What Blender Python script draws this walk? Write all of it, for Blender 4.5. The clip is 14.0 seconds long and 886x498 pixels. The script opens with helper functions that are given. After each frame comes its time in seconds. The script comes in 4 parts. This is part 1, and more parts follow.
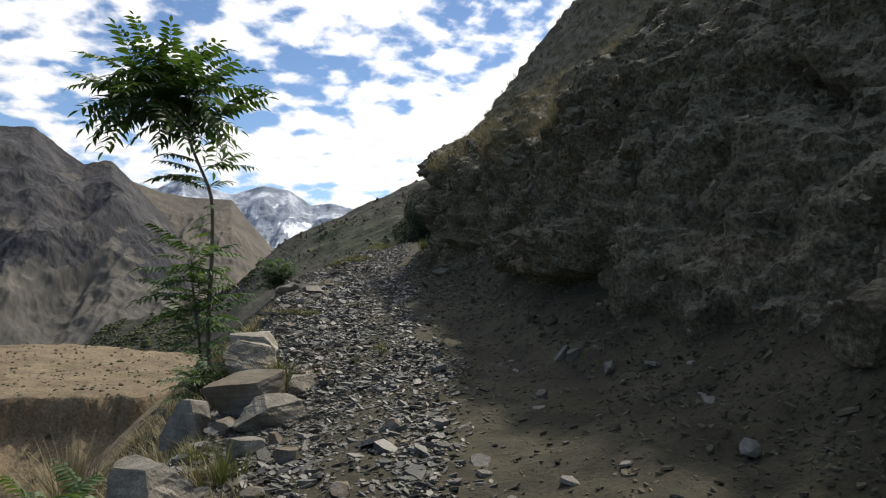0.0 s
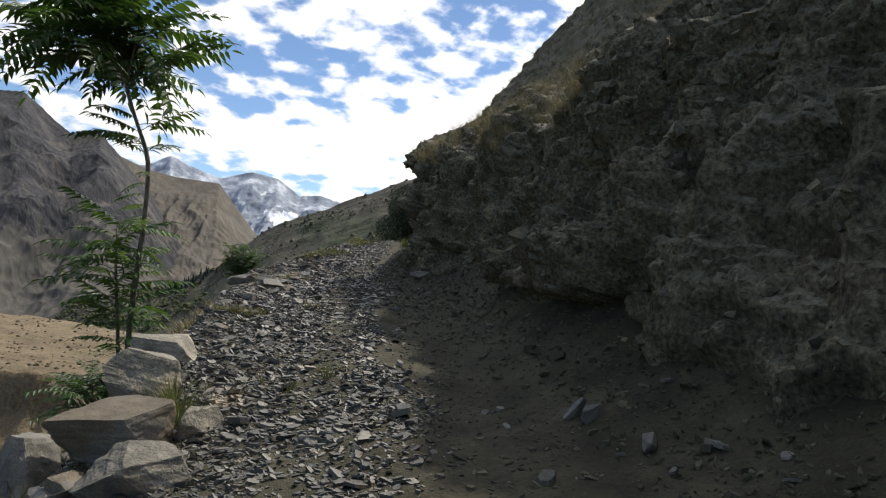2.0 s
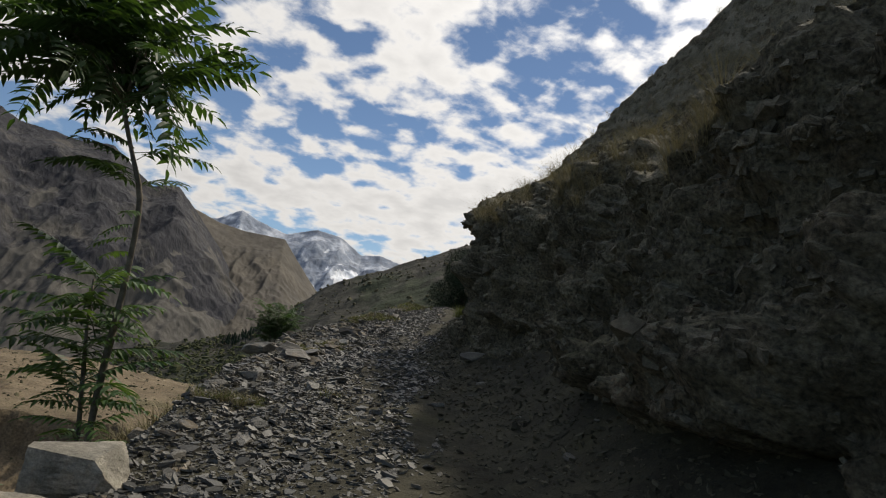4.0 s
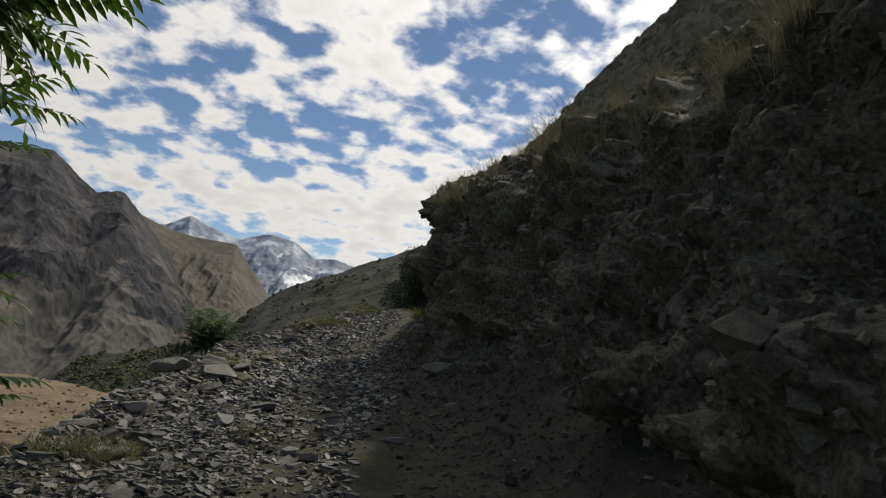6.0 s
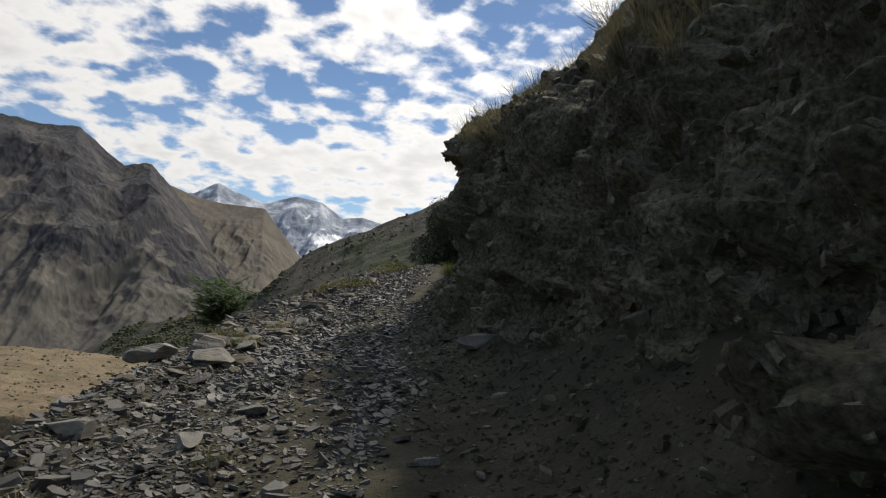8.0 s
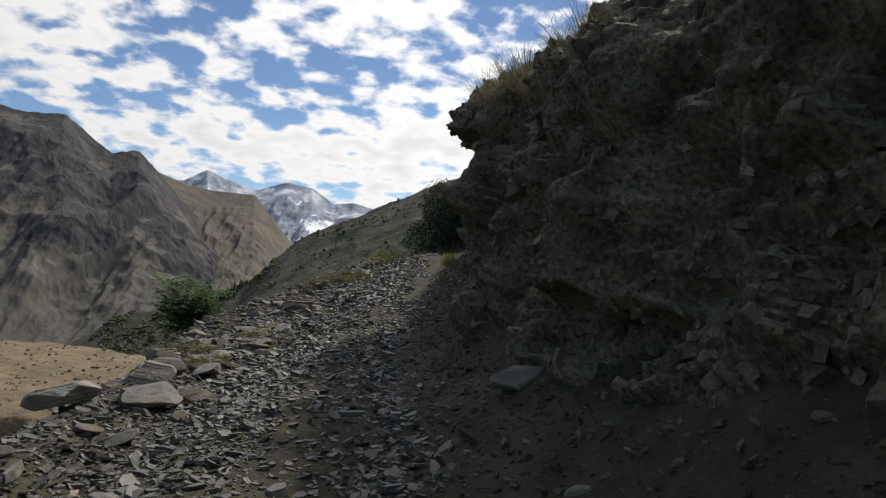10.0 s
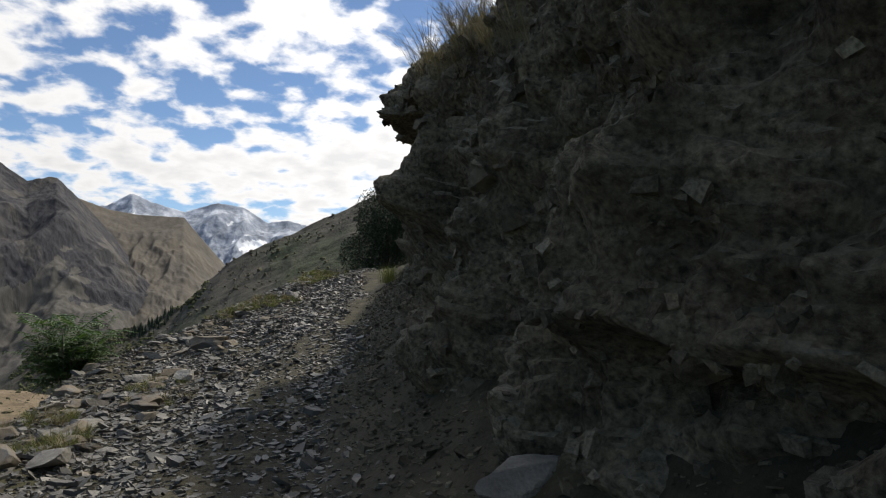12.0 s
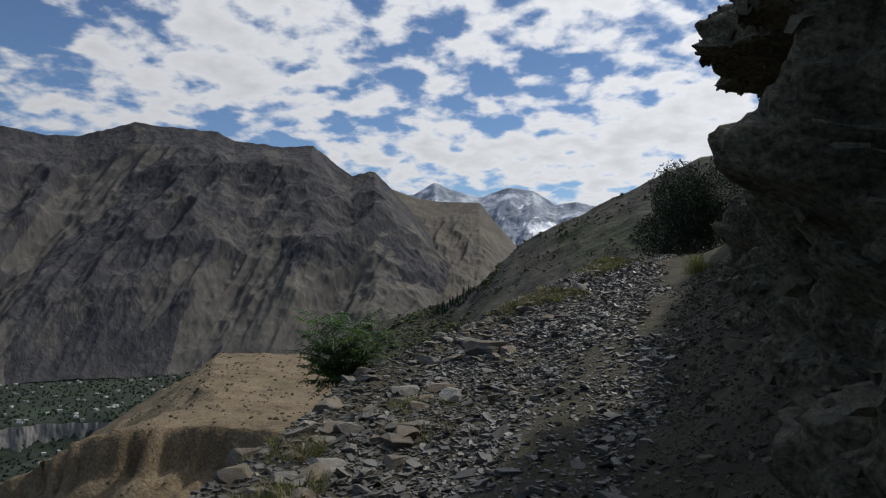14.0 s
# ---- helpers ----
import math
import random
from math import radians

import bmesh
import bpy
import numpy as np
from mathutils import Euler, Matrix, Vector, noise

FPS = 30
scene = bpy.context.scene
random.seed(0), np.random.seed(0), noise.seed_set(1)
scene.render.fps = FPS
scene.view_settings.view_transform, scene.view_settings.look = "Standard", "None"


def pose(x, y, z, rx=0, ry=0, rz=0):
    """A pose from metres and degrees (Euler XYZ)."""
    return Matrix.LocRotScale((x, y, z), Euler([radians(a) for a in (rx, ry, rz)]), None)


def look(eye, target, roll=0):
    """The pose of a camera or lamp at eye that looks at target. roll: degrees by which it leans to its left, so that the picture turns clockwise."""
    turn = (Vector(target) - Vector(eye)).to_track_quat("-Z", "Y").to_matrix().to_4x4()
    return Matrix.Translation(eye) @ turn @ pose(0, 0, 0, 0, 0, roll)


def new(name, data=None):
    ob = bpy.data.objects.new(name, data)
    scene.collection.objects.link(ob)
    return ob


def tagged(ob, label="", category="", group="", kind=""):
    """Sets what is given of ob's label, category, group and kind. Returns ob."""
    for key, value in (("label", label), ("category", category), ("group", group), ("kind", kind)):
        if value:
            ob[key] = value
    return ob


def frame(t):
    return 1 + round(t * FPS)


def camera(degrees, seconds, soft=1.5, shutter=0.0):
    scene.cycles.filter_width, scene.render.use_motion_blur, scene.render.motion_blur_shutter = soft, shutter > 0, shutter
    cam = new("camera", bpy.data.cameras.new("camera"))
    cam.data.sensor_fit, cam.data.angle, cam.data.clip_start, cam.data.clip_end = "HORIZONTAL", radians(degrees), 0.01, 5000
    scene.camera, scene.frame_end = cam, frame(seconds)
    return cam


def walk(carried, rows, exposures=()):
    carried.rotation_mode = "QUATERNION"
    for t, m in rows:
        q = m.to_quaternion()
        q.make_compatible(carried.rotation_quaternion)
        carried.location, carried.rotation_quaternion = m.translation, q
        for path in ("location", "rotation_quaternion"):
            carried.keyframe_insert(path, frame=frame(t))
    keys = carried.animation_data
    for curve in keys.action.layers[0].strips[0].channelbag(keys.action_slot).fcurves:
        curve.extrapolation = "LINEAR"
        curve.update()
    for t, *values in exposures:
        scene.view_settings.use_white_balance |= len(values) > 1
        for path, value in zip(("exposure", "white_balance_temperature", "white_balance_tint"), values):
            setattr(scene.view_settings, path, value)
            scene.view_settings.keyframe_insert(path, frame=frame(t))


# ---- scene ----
import itertools

cam = camera(66.4, 14.0, soft=1.15)
PATH = [
    (0, (-0.037, 1.306, 1.727), (-0.031, 3.305, 1.797), 0.1),
    (0.5, (0.006, 1.835, 1.719), (-0.025, 3.833, 1.816), -2.0),
    (1, (-0.018, 2.236, 1.715), (-0.133, 4.232, 1.782), -2.1),
    (1.5, (-0.061, 2.655, 1.792), (-0.173, 4.651, 1.755), 5.2),
    (2, (0.033, 3.231, 1.769), (0.084, 5.229, 1.848), 4.9),
    (2.5, (0.038, 3.753, 1.838), (-0.192, 5.736, 1.959), 5.8),
    (5, (-0.012, 6.611, 2.041), (-0.096, 8.576, 2.405), 9.6),
    (5.5, (-0.07, 7.075, 2.05), (-0.234, 9.028, 2.45), 5.8),
    (6, (-0.096, 7.496, 2.071), (-0.106, 9.477, 2.343), 6.9),
    (6.5, (-0.025, 7.966, 2.12), (-0.043, 9.955, 2.33), 5.6),
    (7, (-0.048, 8.504, 2.14), (-0.099, 10.499, 2.268), 3.8),
    (7.5, (-0.095, 8.811, 2.168), (-0.011, 10.801, 2.351), 5.1),
    (8, (-0.155, 9.28, 2.214), (-0.234, 11.275, 2.34), 3.7),
    (10.5, (-0.486, 11.702, 2.463), (-0.537, 13.699, 2.544), 2.8),
    (11, (-0.462, 12.176, 2.498), (-0.657, 14.164, 2.6), -0.2),
    (11.5, (-0.534, 12.697, 2.539), (-0.431, 14.68, 2.779), 1.6),
    (12, (-0.518, 13.164, 2.531), (-0.388, 15.156, 2.651), -0.4),
    (12.5, (-0.523, 13.585, 2.612), (-0.606, 15.576, 2.793), 1.3),
    (13, (-0.631, 14.07, 2.697), (-0.815, 16.054, 2.867), 0.7),
    (13.5, (-0.726, 14.673, 2.739), (-1.365, 16.563, 2.881), -0.5),
    (14, (-0.792, 15.189, 2.765), (-1.488, 17.063, 2.833), -0.2),
]
walk(cam, [(t, look(e, g, r)) for t, e, g, r in PATH], exposures=[(0, 0.6, 6900, 10), (1.0, 0.48, 6900, 10), (2.0, 0.65, 6900, 10), (2.7, 0.5, 7000, 10), (4.8, -0.08, 7200, 10), (5.5, -0.03, 7200, 10), (7.5, 0.27, 7100, 10), (11, 0.36, 6950, 10), (12.4, 0.42, 6900, 10), (13, 0.2, 6700, 10), (14, -0.04, 6500, 10)])

# ---- world and sun ----
SUN_AZ, SUN_EL = 31.0, 49.0
world = bpy.data.worlds.new("sky")
scene.world = world
world.use_nodes = True


def wire_world():
    t = world.node_tree
    t.nodes.clear()
    n, l = t.nodes.new, t.links.new
    out, bg = n("ShaderNodeOutputWorld"), n("ShaderNodeBackground")
    sky = n("ShaderNodeTexSky")
    sky.sky_type, sky.sun_disc = "NISHITA", False
    sky.sun_elevation, sky.sun_rotation = radians(SUN_EL), radians(SUN_AZ)
    sky.altitude, sky.dust_density = 2200, 0.6
    co = n("ShaderNodeTexCoord")
    sep = n("ShaderNodeSeparateXYZ")
    l(co.outputs["Generated"], sep.inputs[0])

    def mth(op, a, b=None, c=None, clamp=False):
        m = n("ShaderNodeMath")
        m.operation, m.use_clamp = op, clamp
        for i, v in enumerate((a, b, c)):
            if v is None:
                continue
            if isinstance(v, (int, float)):
                m.inputs[i].default_value = v
            else:
                l(v, m.inputs[i])
        return m.outputs[0]

    den = mth("ADD", mth("MAXIMUM", sep.outputs[2], 0.0), 0.27)
    comb = n("ShaderNodeCombineXYZ")
    l(mth("DIVIDE", sep.outputs[0], den), comb.inputs[0])
    l(mth("MULTIPLY", mth("DIVIDE", sep.outputs[1], den), 1.0), comb.inputs[1])

    def tex(scale, detail, rough, dist, off):
        mp = n("ShaderNodeMapping")
        mp.inputs["Location"].default_value = off
        mp.inputs["Rotation"].default_value = (0, 0, radians(-20))
        mp.inputs["Scale"].default_value = (1.05, 1.0, 1)
        l(comb.outputs[0], mp.inputs[0])
        x = n("ShaderNodeTexNoise")
        x.inputs["Scale"].default_value, x.inputs["Detail"].default_value = scale, detail
        x.inputs["Roughness"].default_value, x.inputs["Distortion"].default_value = rough, dist
        l(mp.outputs[0], x.inputs["Vector"])
        return x.outputs["Fac"]

    big = tex(1.9, 3, 0.5, 0.1, (2.3, 0.7, 0))
    puff = tex(8.0, 7, 0.5, 0.15, (0.4, 1.9, 3))
    fleece = tex(15.0, 6, 0.6, 0.3, (1.4, 0.9, 7))
    dens = mth("ADD", mth("ADD", mth("MULTIPLY", big, 0.46), mth("MULTIPLY", puff, 0.50)), mth("MULTIPLY", fleece, 0.13))
    low = mth("SUBTRACT", 1.0, mth("MULTIPLY", sep.outputs[2], 2.6), clamp=True)
    dens = mth("ADD", dens, mth("MULTIPLY", low, 0.055))
    # thicker, brighter cloud round the sun
    sx, sy, sz = (math.sin(radians(SUN_AZ)) * math.cos(radians(SUN_EL)), math.cos(radians(SUN_AZ)) * math.cos(radians(SUN_EL)), math.sin(radians(SUN_EL)))
    dot = n("ShaderNodeVectorMath")
    dot.operation = "DOT_PRODUCT"
    dot.inputs[1].default_value = (sx, sy, sz)
    l(co.outputs["Generated"], dot.inputs[0])
    glow = mth("POWER", mth("MAXIMUM", dot.outputs["Value"], 0.0), 12.0)
    dens = mth("ADD", dens, mth("MULTIPLY", glow, 0.10))
    dens = mth("ADD", dens, mth("MULTIPLY", mth("SUBTRACT", dot.outputs["Value"], 0.66), 0.10))
    ramp = n("ShaderNodeValToRGB")
    ramp.color_ramp.elements[0].position, ramp.color_ramp.elements[1].position = 0.500, 0.598
    ramp.color_ramp.interpolation = "EASE"
    l(dens, ramp.inputs[0])
    thick = n("ShaderNodeValToRGB")
    e = thick.color_ramp.elements
    e[0].position, e[0].color = 0.53, (0.86, 0.88, 0.92, 1)
    e[1].position, e[1].color = 0.72, (0.64, 0.66, 0.70, 1)
    l(dens, thick.inputs[0])
    gain = n("ShaderNodeVectorMath")
    gain.operation = "SCALE"
    l(thick.outputs[0], gain.inputs[0])
    fwd = mth("POWER", mth("MULTIPLY", mth("ADD", dot.outputs["Value"], 1.0), 0.5), 2.0)
    l(mth("ADD", mth("ADD", 4.3, mth("MULTIPLY", fwd, 8.0)), mth("MULTIPLY", glow, 8.0)), gain.inputs["Scale"])
    skyb = n("ShaderNodeVectorMath")
    skyb.operation = "MULTIPLY"
    skyb.inputs[1].default_value = (0.68, 0.78, 0.88)
    l(sky.outputs[0], skyb.inputs[0])
    mix = n("ShaderNodeMix")
    mix.data_type = "RGBA"
    l(ramp.outputs[0], mix.inputs["Factor"])
    l(skyb.outputs[0], mix.inputs[6])
    l(gain.outputs[0], mix.inputs[7])
    l(mix.outputs[2], bg.inputs[0])
    bg.inputs[1].default_value = 0.1
    l(bg.outputs[0], out.inputs[0])


wire_world()
sun = new("sun", bpy.data.lights.new("sun", "SUN"))
sun.data.energy, sun.data.angle, sun.data.color = 2.6, radians(2.2), (1.0, 0.95, 0.86)
sun.matrix_world = pose(0, 0, 60, 90 - SUN_EL, 0, 180 - SUN_AZ)


# ---- materials ----
def material(name, stops, scale=3.0, detail=8, rough=0.9, bump=0.4, bump_scale=30.0, bump_dist=0.02, fleck=None, fleck_scale=0.6,
             island=0.0, objrand=0.0, stretch=(1, 1, 1), spec=0.3, trans=None, fine=0.25, cut=(0.5, 0.62)):
    m = bpy.data.materials.new(name)
    m.use_nodes = True
    t = m.node_tree
    n, l = t.nodes.new, t.links.new
    b = t.nodes["Principled BSDF"]
    b.inputs["Roughness"].default_value = rough
    b.inputs["Specular IOR Level"].default_value = spec
    co = n("ShaderNodeTexCoord")
    mp = n("ShaderNodeMapping")
    mp.inputs["Scale"].default_value = stretch
    l(co.outputs["Object"], mp.inputs[0])

    def noise_tex(s, d, r=0.6):
        x = n("ShaderNodeTexNoise")
        x.inputs["Scale"].default_value, x.inputs["Detail"].default_value, x.inputs["Roughness"].default_value = s, d, r
        l(mp.outputs[0], x.inputs["Vector"])
        return x.outputs["Fac"]

    def mix(fac, a, c, mode="MIX"):
        x = n("ShaderNodeMix")
        x.data_type, x.blend_type = "RGBA", mode
        if isinstance(fac, float):
            x.inputs["Factor"].default_value = fac
        else:
            l(fac, x.inputs["Factor"])
        for i, v in ((6, a), (7, c)):
            if isinstance(v, tuple):
                x.inputs[i].default_value = v
            else:
                l(v, x.inputs[i])
        return x.outputs[2]

    ramp = n("ShaderNodeValToRGB")
    els = ramp.color_ramp.elements
    while len(els) < len(stops):
        els.new(0.5)
    for i, c in enumerate(stops):
        els[i].position, els[i].color = 0.3 + 0.4 * i / max(1, len(stops) - 1), (*c, 1)
    l(noise_tex(scale, detail), ramp.inputs[0])
    col = ramp.outputs[0]
    if fleck:
        r2 = n("ShaderNodeValToRGB")
        r2.color_ramp.elements[0].position, r2.color_ramp.elements[1].position = cut
        l(noise_tex(fleck_scale, 6, 0.65), r2.inputs[0])
        col = mix(r2.outputs[0], col, (*fleck, 1))
    vary = None
    if island:
        vary = n("ShaderNodeNewGeometry").outputs["Random Per Island"]
    elif objrand:
        vary = n("ShaderNodeObjectInfo").outputs["Random"]
    if vary is not None:
        r3 = n("ShaderNodeMapRange")
        a = island or objrand
        r3.inputs["To Min"].default_value, r3.inputs["To Max"].default_value = 1 - a, 1 + a
        l(vary, r3.inputs["Value"])
        sc = n("ShaderNodeVectorMath")
        sc.operation = "SCALE"
        l(col, sc.inputs[0])
        l(r3.outputs[0], sc.inputs["Scale"])
        col = sc.outputs[0]
    if fine:
        r4 = n("ShaderNodeMapRange")
        r4.inputs["From Min"].default_value, r4.inputs["From Max"].default_value = 0.3, 0.7
        r4.inputs["To Min"].default_value, r4.inputs["To Max"].default_value = 1 - fine, 1 + fine
        l(noise_tex(bump_scale * 1.7, 4), r4.inputs["Value"])
        sc = n("ShaderNodeVectorMath")
        sc.operation = "SCALE"
        l(col, sc.inputs[0])
        l(r4.outputs[0], sc.inputs["Scale"])
        col = sc.outputs[0]
    l(col, b.inputs["Base Color"])
    if bump:
        bp = n("ShaderNodeBump")
        bp.inputs["Strength"].default_value, bp.inputs["Distance"].default_value = bump, bump_dist
        l(noise_tex(bump_scale, 8, 0.65), bp.inputs["Height"])
        l(bp.outputs[0], b.inputs["Normal"])
    if trans:
        tr = n("ShaderNodeBsdfTranslucent")
        tr.inputs["Color"].default_value = (*trans, 1)
        ms = n("ShaderNodeMixShader")
        ms.inputs[0].default_value = 0.22
        l(b.outputs[0], ms.inputs[1])
        l(tr.outputs[0], ms.inputs[2])
        l(ms.outputs[0], t.nodes["Material Output"].inputs[0])
    return m


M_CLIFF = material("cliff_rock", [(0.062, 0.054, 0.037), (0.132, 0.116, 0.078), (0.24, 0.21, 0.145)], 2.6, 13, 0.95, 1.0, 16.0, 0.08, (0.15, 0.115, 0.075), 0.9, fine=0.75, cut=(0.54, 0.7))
# scree dust, with the light on ledges and upper slope put into its colour
M_SCREE_LIT = material("lit_dusty_scree", [(0.11, 0.1, 0.07), (0.18, 0.163, 0.118), (0.26, 0.236, 0.178)], 2.4, 12, 0.95, 1.0, 18.0, 0.06, (0.13, 0.115, 0.07), 0.8, fine=0.45)
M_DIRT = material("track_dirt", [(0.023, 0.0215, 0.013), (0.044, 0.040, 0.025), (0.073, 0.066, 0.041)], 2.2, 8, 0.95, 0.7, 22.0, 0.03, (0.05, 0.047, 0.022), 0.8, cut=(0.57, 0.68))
M_SHARD = material("slate_shards", [(0.038, 0.036, 0.030), (0.088, 0.083, 0.068)], 5.0, 5, 0.5, 0.4, 60.0, 0.01, (0.17, 0.135, 0.09), 1.7, island=0.55, spec=0.5, cut=(0.6, 0.66))
M_STONE = material("slate_stone", [(0.093, 0.088, 0.077), (0.206, 0.196, 0.172)], 5.0, 8, 0.7, 0.6, 40.0, 0.02, (0.2, 0.16, 0.11), 1.2, objrand=0.35, spec=0.5, cut=(0.58, 0.66))
M_BOULDER = material("pale_boulder", [(0.113, 0.106, 0.086), (0.206, 0.191, 0.157), (0.371, 0.343, 0.282)], 4.5, 10, 0.8, 0.8, 30.0, 0.03, (0.22, 0.175, 0.12), 1.3, objrand=0.12, cut=(0.56, 0.68))
M_RUST = material("rusty_stone", [(0.09, 0.076, 0.056), (0.20, 0.167, 0.125)], 4.0, 8, 0.85, 0.5, 40.0, 0.015, (0.14, 0.135, 0.125), 2.0, objrand=0.2)
M_TAN = material("sandy_terrace", [(0.11, 0.084, 0.052), (0.165, 0.127, 0.08), (0.225, 0.178, 0.117)], 0.3, 12, 0.95, 0.9, 3.0, 0.22, (0.12, 0.105, 0.055), 0.12, fine=0.4, cut=(0.54, 0.68))
# grey-brown rock, its dark stops blued by distance haze painted into the colour
M_MOUNT_HAZY = material("hazy_mountain_rock", [(0.022, 0.023, 0.029), (0.043, 0.043, 0.049), (0.078, 0.075, 0.073)], 0.012, 13, 0.95, 0.8, 0.06, 9.0, (0.10, 0.092, 0.08), 0.008, stretch=(1, 1, 0.35), cut=(0.55, 0.68))
M_SHOULD = material("scree_slope", [(0.07, 0.064, 0.056), (0.125, 0.109, 0.087)], 0.006, 10, 0.95, 0.5, 0.02, 12.0, stretch=(1, 1, 0.4))
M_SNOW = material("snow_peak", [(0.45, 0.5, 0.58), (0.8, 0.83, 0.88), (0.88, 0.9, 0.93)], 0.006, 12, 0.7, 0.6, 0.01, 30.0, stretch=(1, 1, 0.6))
# bare crag lifted to blue-grey, so distance haze sits in the base colour
M_ROCKSNOW_HAZY = material("hazy_snowy_crag", [(0.12, 0.15, 0.20), (0.26, 0.30, 0.37), (0.75, 0.78, 0.84)], 0.008, 12, 0.8, 0.6, 0.01, 30.0, stretch=(1, 1, 0.6))
M_HILL = material("scrub_hillside", [(0.032, 0.032, 0.024), (0.055, 0.052, 0.040), (0.10, 0.091, 0.072)], 0.08, 10, 0.95, 0.8, 0.25, 1.2, (0.04, 0.05, 0.026), 0.03)
M_VALLEY = material("valley_fields", [(0.012, 0.019, 0.014), (0.018, 0.027, 0.018), (0.034, 0.042, 0.032)], 0.02, 10, 0.95, 0.5, 0.05, 6.0, (0.03, 0.045, 0.03), 0.006)
M_LEAF = material("sapling_leaf", [(0.022, 0.048, 0.018), (0.04, 0.08, 0.026)], 3.0, 3, 0.55, 0, fine=0.1, objrand=0.3, trans=(0.12, 0.24, 0.03), spec=0.4)
M_YOUNG = material("young_leaf", [(0.035, 0.075, 0.022), (0.065, 0.125, 0.035)], 3.0, 3, 0.55, 0, fine=0.1, objrand=0.3, trans=(0.2, 0.34, 0.05), spec=0.4)
M_BARK = material("sapling_bark", [(0.10, 0.085, 0.065), (0.20, 0.175, 0.14)], 12.0, 6, 0.9, 0.5, 60.0, 0.006)
M_JUNIPER = material("juniper_leaf", [(0.018, 0.035, 0.018), (0.04, 0.06, 0.03)], 4.0, 3, 0.8, 0, fine=0.2, island=0.4)
M_GRASS = material("dry_grass", [(0.15, 0.13, 0.075), (0.27, 0.235, 0.14)], 6.0, 3, 0.85, 0, fine=0.1, island=0.35, trans=(0.16, 0.14, 0.07))
M_WEED = material("green_weed", [(0.065, 0.075, 0.026), (0.16, 0.148, 0.058)], 6.0, 3, 0.8, 0, fine=0.1, island=0.35, trans=(0.16, 0.2, 0.05))
M_PINE = material("dark_conifer", [(0.011, 0.022, 0.012), (0.022, 0.038, 0.019)], 2.0, 3, 0.9, 0, fine=0.2, island=0.3)


# ---- terrain arithmetic ----
def lattice(ix, iy, seed):
    h = (ix.astype(np.int64) * 374761393 + iy.astype(np.int64) * 668265263 + seed * 974634777) & 0x7FFFFFFF
    h = ((h ^ (h >> 13)) * 1274126177) & 0x7FFFFFFF
    return ((h ^ (h >> 16)) & 0xFFFF) / 65535.0


def value_noise(x, y, seed=0):
    x, y = np.broadcast_arrays(np.asarray(x, float), np.asarray(y, float))
    ix, iy = np.floor(x), np.floor(y)
    fx, fy = x - ix, y - iy
    fx, fy = fx * fx * (3 - 2 * fx), fy * fy * (3 - 2 * fy)
    a, b = lattice(ix, iy, seed), lattice(ix + 1, iy, seed)
    c, d = lattice(ix, iy + 1, seed), lattice(ix + 1, iy + 1, seed)
    return (a * (1 - fx) + b * fx) * (1 - fy) + (c * (1 - fx) + d * fx) * fy - 0.5


def fbm(x, y, octaves=5, gain=0.5, seed=0, ridged=False):
    total, amp = 0, 1.0
    for i in range(octaves):
        v = value_noise(x * 2 ** i + 17.3 * i, y * 2 ** i - 9.1 * i, seed + i)
        total = total + amp * ((0.5 - 2 * np.abs(v)) if ridged else v)
        amp *= gain
    return total


def facets(x, y, seed):
    """Angular blocks: each cell of a jittered lattice has its own height and tilt. Returns the height and the distance to the cell's edge."""
    ix, iy = np.floor(x), np.floor(y)
    best, second, val = np.full(x.shape, 9.0), np.full(x.shape, 9.0), np.zeros(x.shape)
    for dx in (-1, 0, 1):
        for dy in (-1, 0, 1):
            cx, cy = ix + dx, iy + dy
            px, py = cx + lattice(cx, cy, seed), cy + lattice(cx, cy, seed + 1)
            d = np.hypot(x - px, y - py)
            h = (lattice(cx, cy, seed + 2) - 0.5) + 1.1 * (lattice(cx, cy, seed + 3) - 0.5) * (x - px) + 1.1 * (lattice(cx, cy, seed + 4) - 0.5) * (y - py)
            near = d < best
            second = np.where(near, best, np.minimum(second, d))
            val = np.where(near, h, val)
            best = np.where(near, d, best)
    return val, second - best


def noise3(x, y, z, seed, octaves=4, gain=0.55):
    """Ridged value noise in space."""
    total, amp = 0, 1.0
    for o in range(octaves):
        k = 2.0 ** o
        a, b, c = x * k + 3.1 * o, y * k - 5.7 * o, z * k + 9.3 * o
        iz = np.floor(c)
        f = c - iz
        f = f * f * (3 - 2 * f)
        v = value_noise(a + 37 * iz, b + 53 * iz, seed + o) * (1 - f) + value_noise(a + 37 * (iz + 1), b + 53 * (iz + 1), seed + o) * f
        total = total + amp * (0.5 - 2 * np.abs(v))
        amp *= gain
    return total


def knobs(x, y, z, seed):
    """Rounded lumps packed in space: one in the middle of each cell, falling to nought at the joints."""
    ix, iy, iz = np.floor(x), np.floor(y), np.floor(z)
    best, second, tone = np.full(x.shape, 9.0), np.full(x.shape, 9.0), np.zeros(x.shape)
    for dx, dy, dz in itertools.product((-1, 0, 1), repeat=3):
        cx, cy, cz = ix + dx, iy + dy, iz + dz
        a, b = cx + 131 * cz, cy + 71 * cz
        d = (x - cx - lattice(a, b, seed)) ** 2 + (y - cy - lattice(a, b, seed + 1)) ** 2 + (z - cz - lattice(a, b, seed + 2)) ** 2
        near = d < best
        second = np.where(near, best, np.minimum(second, d))
        tone = np.where(near, lattice(a, b, seed + 3), tone)
        best = np.where(near, d, best)
    return np.minimum(1, 2.2 * (np.sqrt(second) - np.sqrt(best))) ** 0.7 * (0.35 + 0.65 * tone)


